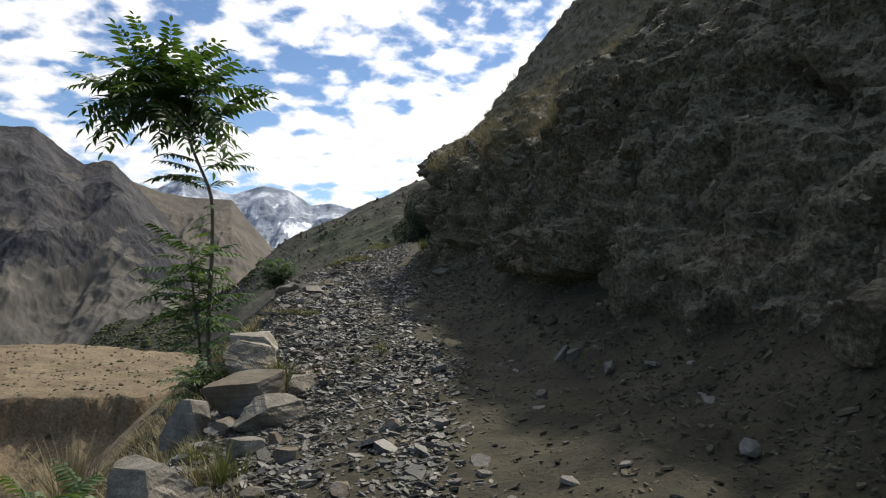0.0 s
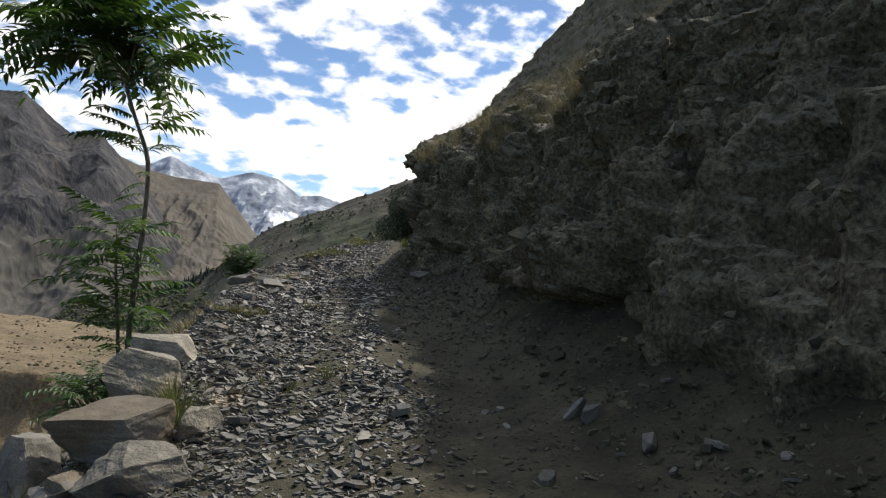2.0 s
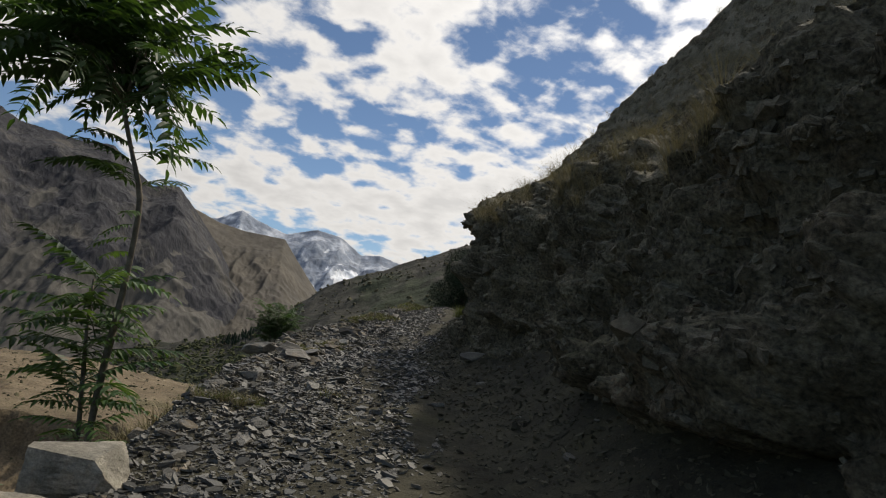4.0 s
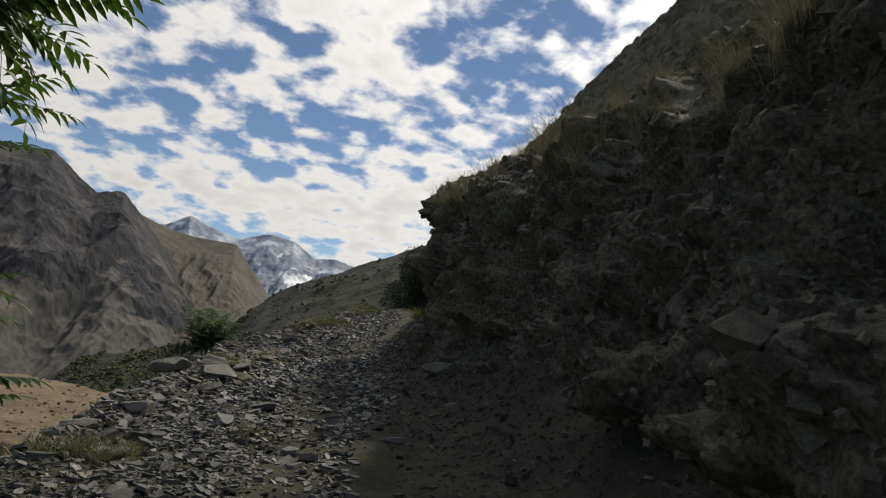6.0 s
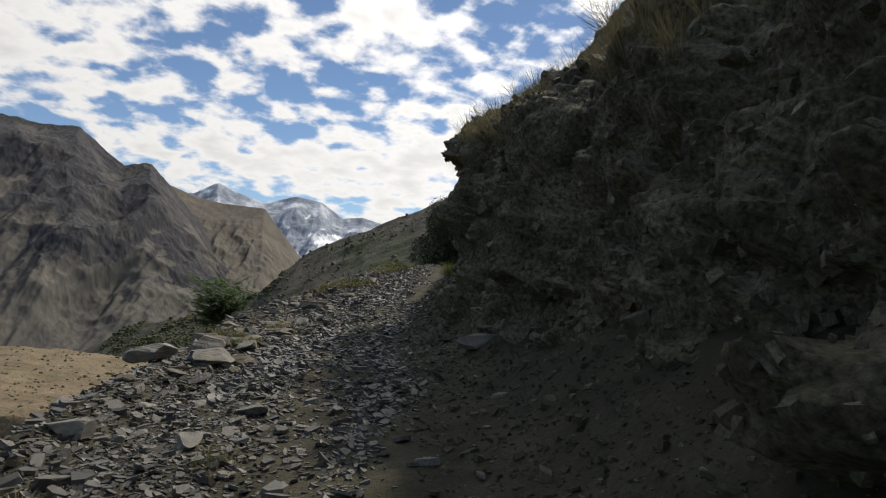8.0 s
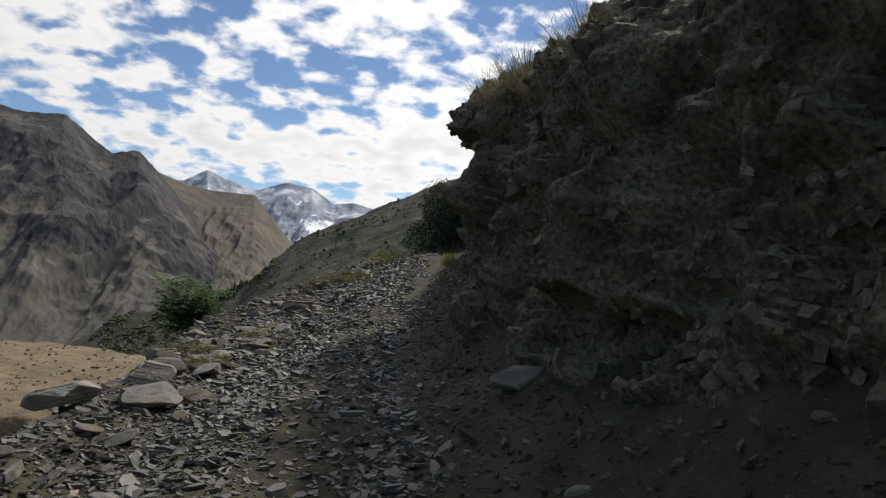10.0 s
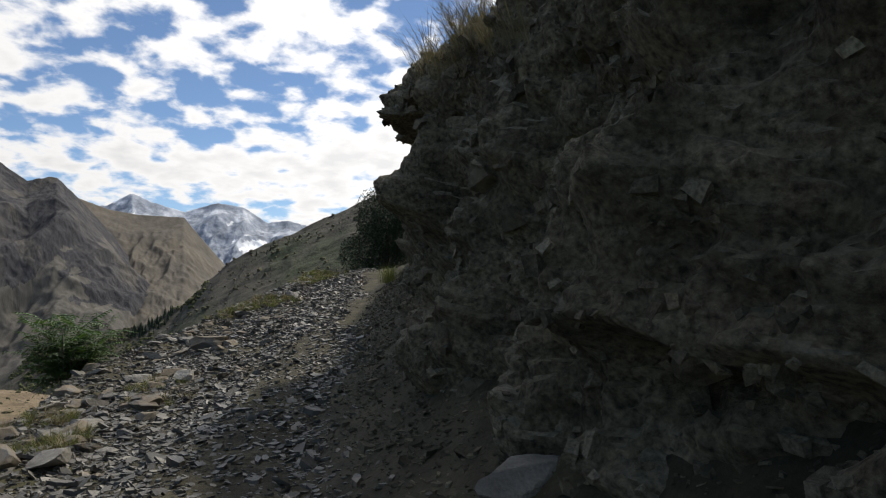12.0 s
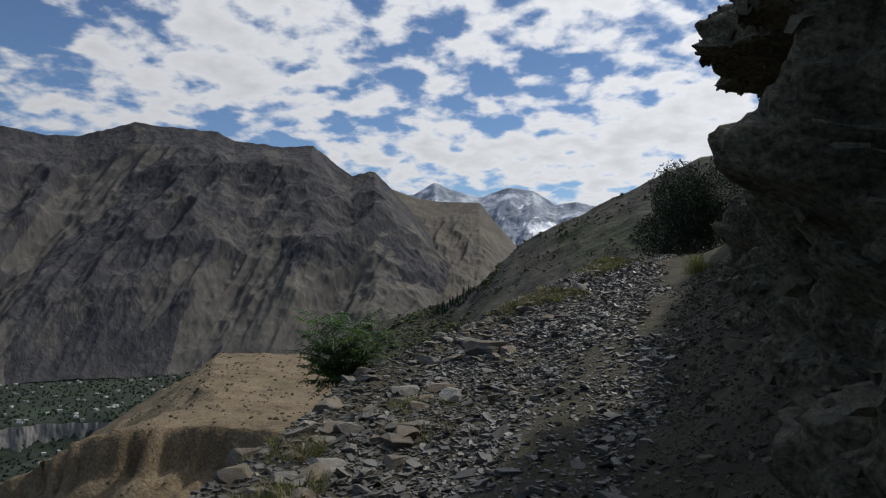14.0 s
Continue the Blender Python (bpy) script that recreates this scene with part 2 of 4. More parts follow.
def knots(v, *pairs):
    return np.interp(v, [p[0] for p in pairs], [p[1] for p in pairs])


def smooth(a, b, v):
    s = np.clip((v - a) / (b - a), 0, 1)
    return s * s * (3 - 2 * s)


def z_track(y):
    s = 0
    for o in (-1.2, -0.6, 0, 0.6, 1.2):
        s = s + knots(y + o, (-12, -0.5), (0, 0.1), (6.7, 0.52), (12, 1.1), (15, 1.31), (18, 1.46), (21, 1.6), (25, 2.05), (30, 2.65), (35, 3.25), (38, 3.3), (46, 2.6), (60, 1.0), (80, -2))
    return s / 5


def x_base(y):
    return knots(y, (-12, 2.8), (3, 2.6), (7, 2.15), (8.7, 1.72), (11.2, 1.2), (12.8, 0.9), (14.7, 0.66), (15.8, 0.40), (16.7, 0.15), (19, -0.25), (22, -0.5), (25, -0.35), (32, 0.0), (37, 0.7), (44, 3), (60, 9), (80, 16))


def x_edge(y):
    return knots(y, (-12, -2.2), (4, -1.9), (7, -1.9), (10, -2.3), (13, -2.85), (16, -3.4), (20, -4.2), (23, -5.0), (26, -4.7), (31, -3.6), (36, -3.3), (44, -1.5), (60, 3), (80, 8))


def h_near(x, y):
    zt, xb, xe = z_track(y), x_base(y), x_edge(y)
    z = zt + 0.0 * x
    z = z + 0.13 * np.clip(x + 0.3, 0, 9) + 0.36 * np.clip(x - (xb - 1.0), 0, 3) + 0.35 * np.clip(x - (xb - 0.45), 0, 2)
    z = z - knots(y, (10, 0.05), (18, 0.11), (26, 0.14), (33, 0.1)) * np.clip(-x - 0.9, 0, 4)
    z = z + 0.035 * np.cos((x + 0.35) * 4.2) * smooth(xe, xe + 0.8, x)
    drop = np.clip(xe - x, 0, 60)
    z = z + knots(y, (8.5, -0.12), (12, 0.12)) * np.exp(-((x - xe - 0.15) / 0.35) ** 2)
    z = z - 0.92 * drop
    z = z + 0.10 * fbm(x * 0.55, y * 0.55, 3, 0.5, 5) * smooth(0.0, 1.5, drop + 0.4) * 3
    z = z + 0.45 * fbm(x * 0.9, y * 0.9, 5, 0.55, 13) * smooth(0.15, 1.4, drop)
    return z + 0.05 * fbm(x * 1.3, y * 1.3, 4, 0.5, 11)


def h_mid(x, y):
    near = h_near(np.maximum(x, -40), y) - 0.06 - 0.5 * smooth(-8.7, -7.5, x)
    floor = -24 + 0.02 * (y - 40) + 1.6 * fbm(x * 0.06, y * 0.06, 4, 0.5, 21)
    z = np.maximum(near, floor)
    # sandy terrace: an upright bank at its front, then a fluted slope down into the ravine
    wob = fbm(x * 0.09, y * 0.09, 4, 0.55, 31)
    flute = fbm(x * 0.42, y * 0.12, 4, 0.6, 33, True)
    front = 53.5 + 0.35 * (x + 31) + 3 * wob + 1.2 * flute + 0.5 * fbm(x * 1.5, y * 0.3, 3, 0.6, 37, True)
    top = -8.3 - 0.015 * (y - 60) + 0.5 * fbm(x * 0.08, y * 0.08, 4, 0.5, 41) + 0.9 * smooth(-30, -50, x) + 0.22 * fbm(x * 0.7, y * 0.7, 4, 0.55, 43)
    ahead = np.clip(front - y, 0, 60)
    terrace = top - 2.6 * smooth(0, 0.7, ahead) - 0.72 * np.clip(ahead - 0.5, 0, 60) + 0.8 * smooth(0.4, 3, ahead) * fbm(x * 1.1, y * 0.3, 4, 0.6, 35, True)
    z = np.maximum(z, terrace)
    # far side and valley side fall away
    z = z - 0.9 * np.clip(y - 88 - 4 * wob + 0.10 * (x + 40), 0, 60) * smooth(-2, -20, x)
    side = np.clip(-39 - 0.75 * np.clip(y - 62, 0, 200) - x + 3 * wob + 0.9 * flute, 0, 400)
    z = z - 0.55 * np.minimum(side, 40) - 0.85 * np.clip(side - 40, 0, 400)
    # scrub ridge beyond, with a shelf low on its valley side
    crest = knots(x, (-420, -240), (-260, -150), (-160, -42), (-124, -19), (-109.5, -14.7), (-87.4, -9), (-75.2, -2.8), (-61.2, 10.8), (-41, 22), (-24, 30.0), (-5.5, 37.3), (5.2, 41), (60, 64), (200, 116))
    hill = crest - 0.50 * np.abs(y - 255) + 3.2 * fbm(x * 0.03, y * 0.03, 6, 0.55, 51, True)
    z = np.maximum(z, np.where(y > 95, hill, -999))
    right = 1.2 * (x - x_base(y) - 4) + z_track(y) - 4
    z = np.where(x > x_base(y) + 1.5, np.where(y < 60, np.minimum(z_track(y) - 0.8, right + 20), z), z)
    return z


def h_valley(x, y):
    """Orchard terrace of the valley, and the river bed a step lower on the near side."""
    r = np.hypot(x, y) + 60 * fbm(x * 0.004, y * 0.004, 3, 0.5, 63)
    return -236 - 42 * smooth(1270, 1205, r) + 8 * fbm(x * 0.004, y * 0.004, 4, 0.5, 61)


def grid_mesh(name, xs, ys, f, mat):
    X, Y = np.meshgrid(xs, ys)
    Z = f(X, Y)
    return sheet(name, np.stack([X, Y, Z], -1), mat)


def sheet(name, P, mat, smooth_faces=True):
    rows, cols = P.shape[:2]
    i = np.arange(rows * cols).reshape(rows, cols)
    quads = np.stack([i[:-1, :-1], i[:-1, 1:], i[1:, 1:], i[1:, :-1]], -1).reshape(-1, 4)
    me = bpy.data.meshes.new(name)
    me.vertices.add(rows * cols)
    me.vertices.foreach_set("co", P.reshape(-1).astype(np.float32))
    me.loops.add(quads.size)
    me.loops.foreach_set("vertex_index", quads.reshape(-1).astype(np.int32))
    me.polygons.add(len(quads))
    me.polygons.foreach_set("loop_start", np.arange(0, quads.size, 4, dtype=np.int32))
    me.polygons.foreach_set("use_smooth", np.full(len(quads), smooth_faces))
    me.update()
    me.validate()
    me.materials.append(mat)
    return new(name, me)


# ---- large structure ----
def uneven(*pieces):
    out = [np.arange(a, b, s) for a, b, s in pieces]
    return np.concatenate(out + [[pieces[-1][1]]])


valley = grid_mesh("ground", uneven((-4990, -1600, 200), (-1600, -400, 12), (-400, 400, 40), (400, 4990, 200)), uneven((-4990, -200, 200), (-200, 300, 40), (300, 1500, 12), (1500, 4990, 200)),
                   h_valley, M_VALLEY)
tagged(valley, "dark wooded valley floor with small pale fields", "valley", kind="structure")

hill = grid_mesh("hillside", uneven((-420, -140, 4), (-140, 40, 1.0), (40, 220, 5)), uneven((111.2, 270, 1.1), (270, 420, 4.0)), h_mid, M_HILL)
tagged(hill, "grey-green scrub hillside falling to the valley", "hillside", kind="structure")

mid = grid_mesh("ground_terrace", uneven((-420, -90, 4), (-90, -70, 0.9), (-70, -14, 0.33), (-14, 14, 0.8), (14, 220, 5)), uneven((-40, 34, 1.0), (34, 98, 0.28), (98, 112, 0.7)), h_mid, M_TAN)
tagged(mid, "tan sandy terrace with an eroded bank above the valley", "terrace", kind="structure")

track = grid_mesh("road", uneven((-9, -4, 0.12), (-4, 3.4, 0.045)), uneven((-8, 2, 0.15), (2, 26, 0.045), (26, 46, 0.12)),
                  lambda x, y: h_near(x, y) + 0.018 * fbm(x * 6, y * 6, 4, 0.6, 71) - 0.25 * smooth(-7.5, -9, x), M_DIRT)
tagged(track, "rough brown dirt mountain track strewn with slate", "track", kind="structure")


def cliff_surface():
    ys = uneven((-10, 1, 0.14), (1, 25, 0.04), (25, 37, 0.08), (37, 60, 0.2))
    v = np.concatenate([np.linspace(0, 1, 110), 1 + np.linspace(0, 1, 150)[1:] ** 1.25, 2 + np.linspace(0, 1, 26)[1:]])
    Y, V = np.meshgrid(ys, v, indexing="ij")
    xb = x_base(Y)
    zb = h_near(xb, Y) - 0.25
    hf = knots(Y, (-10, 3.2), (4, 3.3), (7, 3.1), (9, 2.6), (10.4, 2.6), (12.4, 2.15), (15, 2.4), (17, 2.38), (19, 2.58), (21, 3.4), (23, 3.2), (25, 3.0), (29, 4.6), (40, 4.8), (60, 5))
    lean = knots(Y, (-10, 0.7), (4, 0.5), (7, 0.32), (9, 0.12), (11, 0.1), (15, 0.08), (19, 0.08), (22, 0.22), (26, 0.3), (60, 0.5))
    s = np.clip(V, 0, 1)
    X = xb + lean * hf * s
    Z = zb + hf * s
    # hollow under the brow and a bulge at half height
    X = X + 0.22 * np.sin(s * math.pi) ** 2 * smooth(8, 11, Y) * (1 - smooth(24, 30, Y))
    t = np.clip(V - 1, 0, 1) * knots(Y, (-10, 11), (24, 11), (29, 20), (60, 20))
    X = X + t * knots(Y, (-10, 0.70), (8, 0.74), (12, 0.78), (17, 0.86), (19, 0.86), (24, 0.86), (29, 0.62))
    Z = Z + t * knots(Y, (-10, 0.76), (8, 0.70), (12, 0.66), (19, 0.58), (24, 0.50), (29, 0.80))
    u = np.clip(V - 2, 0, 1) * 14
    X, Z = X + u, Z + 0.15 * u
    # displacement along the normal: buttresses, blocks, embedded stones and grain, on the true length up the face
    face = 0.35 + 0.65 * smooth(0.0, 0.12, V)
    S = hf * s + t
    big = 0.45 * fbm(Y * 0.5, S * 0.25 + 3, 3, 0.5, 91) + 0.7 * fbm(Y * 1.2, S * 0.22 + 7, 3, 0.5, 93)
    wy, ws = Y + 0.55 * fbm(Y * 1.1, S * 1.1, 5, 0.55, 96), S + 0.55 * fbm(Y * 1.1 + 9, S * 1.1, 5, 0.55, 97)
    b1, e1 = facets(wy * 1.7, ws * 0.6, 201)
    b2, e2 = facets(wy * 4.0 + 0.6 * ws, ws * 1.35, 211)
    b3 = facets(wy * 9.5, ws * 4.0 + wy, 221)[0]
    blocks = 0.26 * b1 + 0.15 * b2 + 0.06 * b3 - 0.09 * np.exp(-(e1 / 0.07) ** 2) - 0.05 * np.exp(-(e2 / 0.08) ** 2)
    rough = 0.15 * fbm(Y * 3.6, S * 2.0, 6, 0.62, 111, True)
    d = big * 0.5 + blocks + rough + 0.36 * np.abs(fbm(Y * 1.3 + 0.5 * S, S * 0.8 + 4, 5, 0.55, 151)) - 0.12
    # runnels down the upper slope
    d = d + 0.22 * fbm(Y * 0.9 + 0.35 * S, S * 0.22, 4, 0.55, 161, True) * smooth(1.0, 1.25, V)
    # stones bedded in the face, each proud of it
    r = np.random.default_rng(61)
    proud = np.zeros(Y.shape)
    for _ in range(1500):
        y0, s0 = r.uniform(1, 27), 7.0 * r.random() ** 1.3
        a = min(0.5, r.lognormal(math.log(0.11), 0.55))
        b, turn = a * r.uniform(0.7, 1.6), r.uniform(-0.8, 0.8)
        i, j = np.searchsorted(ys, (y0 - 1.4 * a, y0 + 1.4 * a))
        if j <= i:
            continue
        dy, ds = wy[i:j] * 0.25 + Y[i:j] * 0.75 - y0, ws[i:j] * 0.25 + S[i:j] * 0.75 - s0
        p, q = dy * math.cos(turn) + ds * math.sin(turn), ds * math.cos(turn) - dy * math.sin(turn)
        bump = np.sqrt(np.clip(1 - np.abs(p / a) ** 3 - np.abs(q / b) ** 3, 0, 1)) * min(a, b) * r.uniform(0.5, 0.95)
        proud[i:j] = np.maximum(proud[i:j], bump * (1 + 0.35 * q / b))
    d = (d + proud) * (1 - knots(Y, (14, 0.2), (17, 0.55)) * smooth(1.0, 1.4, V)) * face
    for _ in range(2):
        d[1:-1] = 0.25 * d[:-2] + 0.5 * d[1:-1] + 0.25 * d[2:]
        d[2:-2] = 0.25 * d[:-4] + 0.5 * d[2:-2] + 0.25 * d[4:]
        d[:, 1:-1] = 0.25 * d[:, :-2] + 0.5 * d[:, 1:-1] + 0.25 * d[:, 2:]
    d = d * (1 - 0.5 * np.exp(-((Y - 22.0) / 1.4) ** 2) * smooth(0.8, 0.95, V))
    up = smooth(0.85, 1.35, V)
    nx, nz = -0.96 + 0.26 * up, 0.12 + 0.58 * up
    X, Z = X + nx * d, Z + nz * d

    def lump(y0, z0, ry, rz, amount):
        return amount * np.exp(-((Y - y0) / ry) ** 2 - ((Z - z0) / rz) ** 2)

    wob_y, wob_z = 0.22 * fbm(Y * 1.6, Z * 1.6, 4, 0.55, 171), 0.22 * fbm(Y * 1.6 + 5, Z * 1.6, 4, 0.55, 173)

    def block(y0, z0, ry, rz, amount, tilt=0.0):
        """A squared mass standing out of the face, or, below nought, a hollow in it."""
        dz = Z + wob_z - z0
        q = (np.abs((Y + wob_y - y0 + tilt * dz) / ry) ** 4 + np.abs(dz / rz) ** 4) ** 0.25
        return -amount * (1 - smooth(0.7, 1.05, q)) * (V < 1.6)

    # overhanging slab at the corner, and the bulge below it
    zt = 4.82
    slab = smooth(zt - 0.24, zt - 0.14, Z) * np.clip(1.1 - (Z - zt) / 0.9, 0, 1) * np.exp(-((Y - 21.9) / 1.3) ** 2)
    X = X - 0.88 * slab * (V < 1.8) + lump(21.8, zt - 0.46, 1.5, 0.17, 0.56)
    X = X - lump(18.8, 3.45, 0.8, 0.4, 0.5) - lump(17.4, 3.4, 0.7, 0.5, 0.25)
    # undercut block low on the slope with its deep hollow beneath
    X = X + block(9.45, 2.0, 0.95, 0.36, 0.50, 0.4) + block(9.2, 1.42, 0.75, 0.26, -0.95)
    # square pale block, the hollow under it and the pillars farther on
    X = X + block(15.5, 2.72, 0.62, 0.42, 0.26) + block(15.3, 2.08, 0.45, 0.2, -0.16) + block(16.3, 2.0, 0.28, 0.42, 0.22) + block(17.6, 2.35, 0.45, 0.75, 0.25)
    # brow block, ledge and rubble mass
    X = X + block(12.1, 2.85, 0.65, 0.42, 0.28) + block(11.3, 1.95, 0.7, 0.22, 0.22) + block(11.2, 1.55, 0.5, 0.16, -0.22) + block(11.9, 1.35, 0.5, 0.25, 0.3)
    # crumbly grain, the same in every direction: lumps, smaller lumps and grit
    ex, ey, ez = 0.12 * noise3(X * 2, Y * 2, Z * 2, 185, 3), 0.12 * noise3(Y * 2, Z * 2, X * 2, 187, 3), 0.12 * noise3(Z * 2, X * 2, Y * 2, 189, 3)
    grain = 0.17 * knobs((X + ex) * 2.3, (Y + ey) * 2.3, (Z + ez) * 2.0, 231) + 0.085 * knobs((X + ex) * 6.0, (Y + ey) * 6.0, (Z + ez) * 5.5, 241) - 0.12
    grain = (grain + 0.06 * noise3(X * 4, Y * 4, Z * 4, 181, 4)) * (0.4 + 0.6 * face) * (V < 2)
    return np.stack([X - 0.6 * grain, Y - 0.6 * grain, Z + 0.35 * grain], -1)


CLIFF_GRID = cliff_surface()
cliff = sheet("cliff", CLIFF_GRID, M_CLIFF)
cliff.data.materials.append(M_SCREE_LIT)


def dust_and_light_ledges():
    """Loose pale scree lies on the ledges and the gentler slope above the brow; its paleness also paints upward faces
    as lit.
    """
    me = cliff.data
    n = np.zeros(len(me.polygons) * 3, dtype=np.float32)
    c = np.zeros(len(me.polygons) * 3, dtype=np.float32)
    me.polygons.foreach_get("normal", n)
    me.polygons.foreach_get("center", c)
    n, c = n.reshape(-1, 3), c.reshape(-1, 3)
    high = c[:, 2] - z_track(c[:, 1]) + 1.5 * fbm(c[:, 1] * 0.7, c[:, 2] * 0.7, 4, 0.6, 131)
    tilt = n[:, 2] + 0.5 * fbm(c[:, 1] * 3, c[:, 2] * 3, 3, 0.6, 141)
    dusty_lit = ((high > 2.4) & (tilt > 0.33)) | (tilt > 0.64)
    me.polygons.foreach_set("material_index", dusty_lit.astype(np.int32))


dust_and_light_ledges()
tagged(cliff, "shaded grey-brown rocky cliff rising steeply beside the track", "cliff", kind="structure")


# ---- mountains ----
def mountain(name, label, ridge, dist, depth, foot, mat, rough, seed, shear=0.0, cols=420, rowsn=150, scree=None):
    """A range whose crest follows (bearing in degrees from ahead, rise in degrees) at a distance, falling towards the valley.
    Spurs and gullies of several widths run down the fall line; loose scree fills the gullies and the foot."""
    az = np.linspace(ridge[0][0], ridge[-1][0], cols)
    v = np.linspace(-0.2, 1, rowsn)
    A, V = np.meshgrid(az, v, indexing="ij")
    crest = dist * np.tan(np.radians(np.repeat(knots(az, *ridge)[:, None], rowsn, 1)))
    a = np.radians(A)
    along, down = a * dist, V * depth
    bend_ = 90 * fbm(along / 420, down / 420, 4, 0.5, seed + 3)
    wide = rough * 3.4
    spurs = 0
    for k, (size, amp) in enumerate(((1.0, 0.34), (0.46, 0.19), (0.21, 0.085), (0.10, 0.036), (0.045, 0.016))):
        w = wide * size
        spurs = spurs + amp * wide * (0.5 - 2 * np.abs(value_noise((along + bend_ * size ** 0.5 + shear * down) / w + 7.7 * k, down / (w * 1.7) + seed, seed + k)))
    crag = 0
    for k, size in enumerate((0.12, 0.06, 0.03)):
        w = wide * size
        crag = crag + 0.12 * w * (0.5 - 2 * np.abs(value_noise((along + 0.5 * down) / w, down / w, seed + 50 + k)))
    env = smooth(-0.02, 0.22, V) * (1 - 0.8 * smooth(0.72, 1, V))
    fall = np.where(V > 0, np.abs(V) ** 0.9, -V * 0.7)
    Z = crest + (foot - crest) * fall + 0.62 * spurs * env + crag * (0.9 + 0.4 * env) * (1 - 0.7 * smooth(0.75, 1, V))
    R = dist - depth * V - 0.45 * spurs * env - 0.5 * crag
    ob = sheet(name, np.stack([np.sin(a) * R, np.cos(a) * R, Z], -1), mat)
    if scree:
        ob.data.materials.append(scree)
        gully = 0.8 * spurs / wide + 0.34 * fbm((along + shear * down) / (wide * 0.8), down / (wide * 1.4), 6, 0.58, seed + 70) - 0.16 * smooth(0.3, 0.95, V) + 0.03
        loose = (gully < -0.02) & (V > 0.1)
        ob.data.polygons.foreach_set("material_index", loose[:-1, :-1].reshape(-1).astype(np.int32))
    return tagged(ob, label, "mountain", kind="structure")


M_LOOSE = material("mountain_scree", [(0.060, 0.057, 0.054), (0.085, 0.080, 0.072), (0.125, 0.115, 0.098)], 0.006, 10, 0.95, 0.5, 0.05, 6.0, stretch=(1, 1, 0.3))
mountain("mountain_west", "dark grey-brown craggy mountain with pale scree gullies",
         [(-95, 14), (-75, 12), (-60, 10.4), (-53.7, 10.4), (-50.6, 10.1), (-48.6, 10.2), (-44.7, 11.5), (-42.5, 11.4), (-38.7, 11.2), (-37.3, 10.5), (-35.1, 10.5), (-33.8, 10.2),
          (-31.2, 10.5), (-29.6, 9.3), (-27.9, 8.1), (-26.0, 8.5), (-24.4, 6.8), (-22.4, 4.6), (-20.6, 2.0), (-18.2, -1.5), (-16, -4), (-13, -8)],
         2600, 860, -245, M_MOUNT_HAZY, 120, 7, 0.75, 900, 300, M_LOOSE)
mountain("mountain_shoulder", "tan scree shoulder behind the dark mountain",
         [(-30, 8.2), (-25, 7.2), (-22.5, 6.3), (-20.5, 6.0), (-17.2, 5.9), (-16.0, 4.4), (-14.1, 2.2), (-10, -1.5), (-6, -5)], 3000, 1250, -245, M_SHOULD, 22, 17, 0.3, 300, 160)
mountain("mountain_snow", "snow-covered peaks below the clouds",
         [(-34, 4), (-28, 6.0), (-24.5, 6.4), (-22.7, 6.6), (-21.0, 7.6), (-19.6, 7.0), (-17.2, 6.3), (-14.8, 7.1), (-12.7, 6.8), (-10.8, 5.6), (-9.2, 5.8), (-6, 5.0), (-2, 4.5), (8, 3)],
         4300, 1100, -200, M_ROCKSNOW_HAZY, 70, 27, 0.4, 420, 150, M_SNOW)


def valley_settlement():
    """Dark orchards and pale roofs on the valley floor."""
    r = np.random.default_rng(55)
    V, F, off = [], [], 0
    H, G, hof = [], [], 0
    az, far = np.radians(r.uniform(-75, -30, 9000)), r.uniform(700, 2100, 9000)
    xs, ys = np.sin(az) * far, np.cos(az) * far
    zs = h_valley(xs, ys)
    for k, (x, y, z) in enumerate(zip(xs, ys, zs)):
        if k % 16 == 0:
            w, d, h, t = r.uniform(2.2, 5.5), r.uniform(1.8, 3.5), r.uniform(2, 3.5), r.uniform(0, 3)
            c, s = math.cos(t), math.sin(t)
            for zz in (z - 2, z + h):
                for ux, uy in ((-w, -d), (w, -d), (w, d), (-w, d)):
                    H.append((x + ux * c - uy * s, y + ux * s + uy * c, zz))
            G += [tuple(hof + i for i in q) for q in ((4, 5, 6, 7), (0, 1, 5, 4), (1, 2, 6, 5), (2, 3, 7, 6), (3, 0, 4, 7))]
            hof += 8
            continue
        h, w = r.uniform(1.5, 5.0), r.uniform(1.5, 4.0)
        ring = [(x + w * r.uniform(0.6, 1.1) * math.cos(i), y + w * r.uniform(0.6, 1.1) * math.sin(i), z - 2) for i in range(6)]
        top = [(x + 0.55 * w * math.cos(i + 0.4), y + 0.55 * w * math.sin(i + 0.4), z + h * r.uniform(0.6, 1)) for i in range(6)]
        V += ring + top
        F += [(off + i, off + (i + 1) % 6, off + 6 + (i + 1) % 6, off + 6 + i) for i in range(6)] + [tuple(off + 6 + i for i in range(6))]
        off += 12
    m_roof = material("pale_roofs", [(0.2, 0.2, 0.2), (0.42, 0.42, 0.41)], 0.05, 3, 0.8, 0, island=0.4)
    for name, label, cat, v, f, m in (("valley_trees", "dark orchards on the valley floor", "trees", V, F, M_PINE), ("valley_houses", "pale flat-roofed houses far below", "houses", H, G, m_roof)):
        me = bpy.data.meshes.new(name)
        me.from_pydata(v, [], f)
        me.materials.append(m)
        tagged(new(name, me), label, cat, kind="stuff")


valley_settlement()


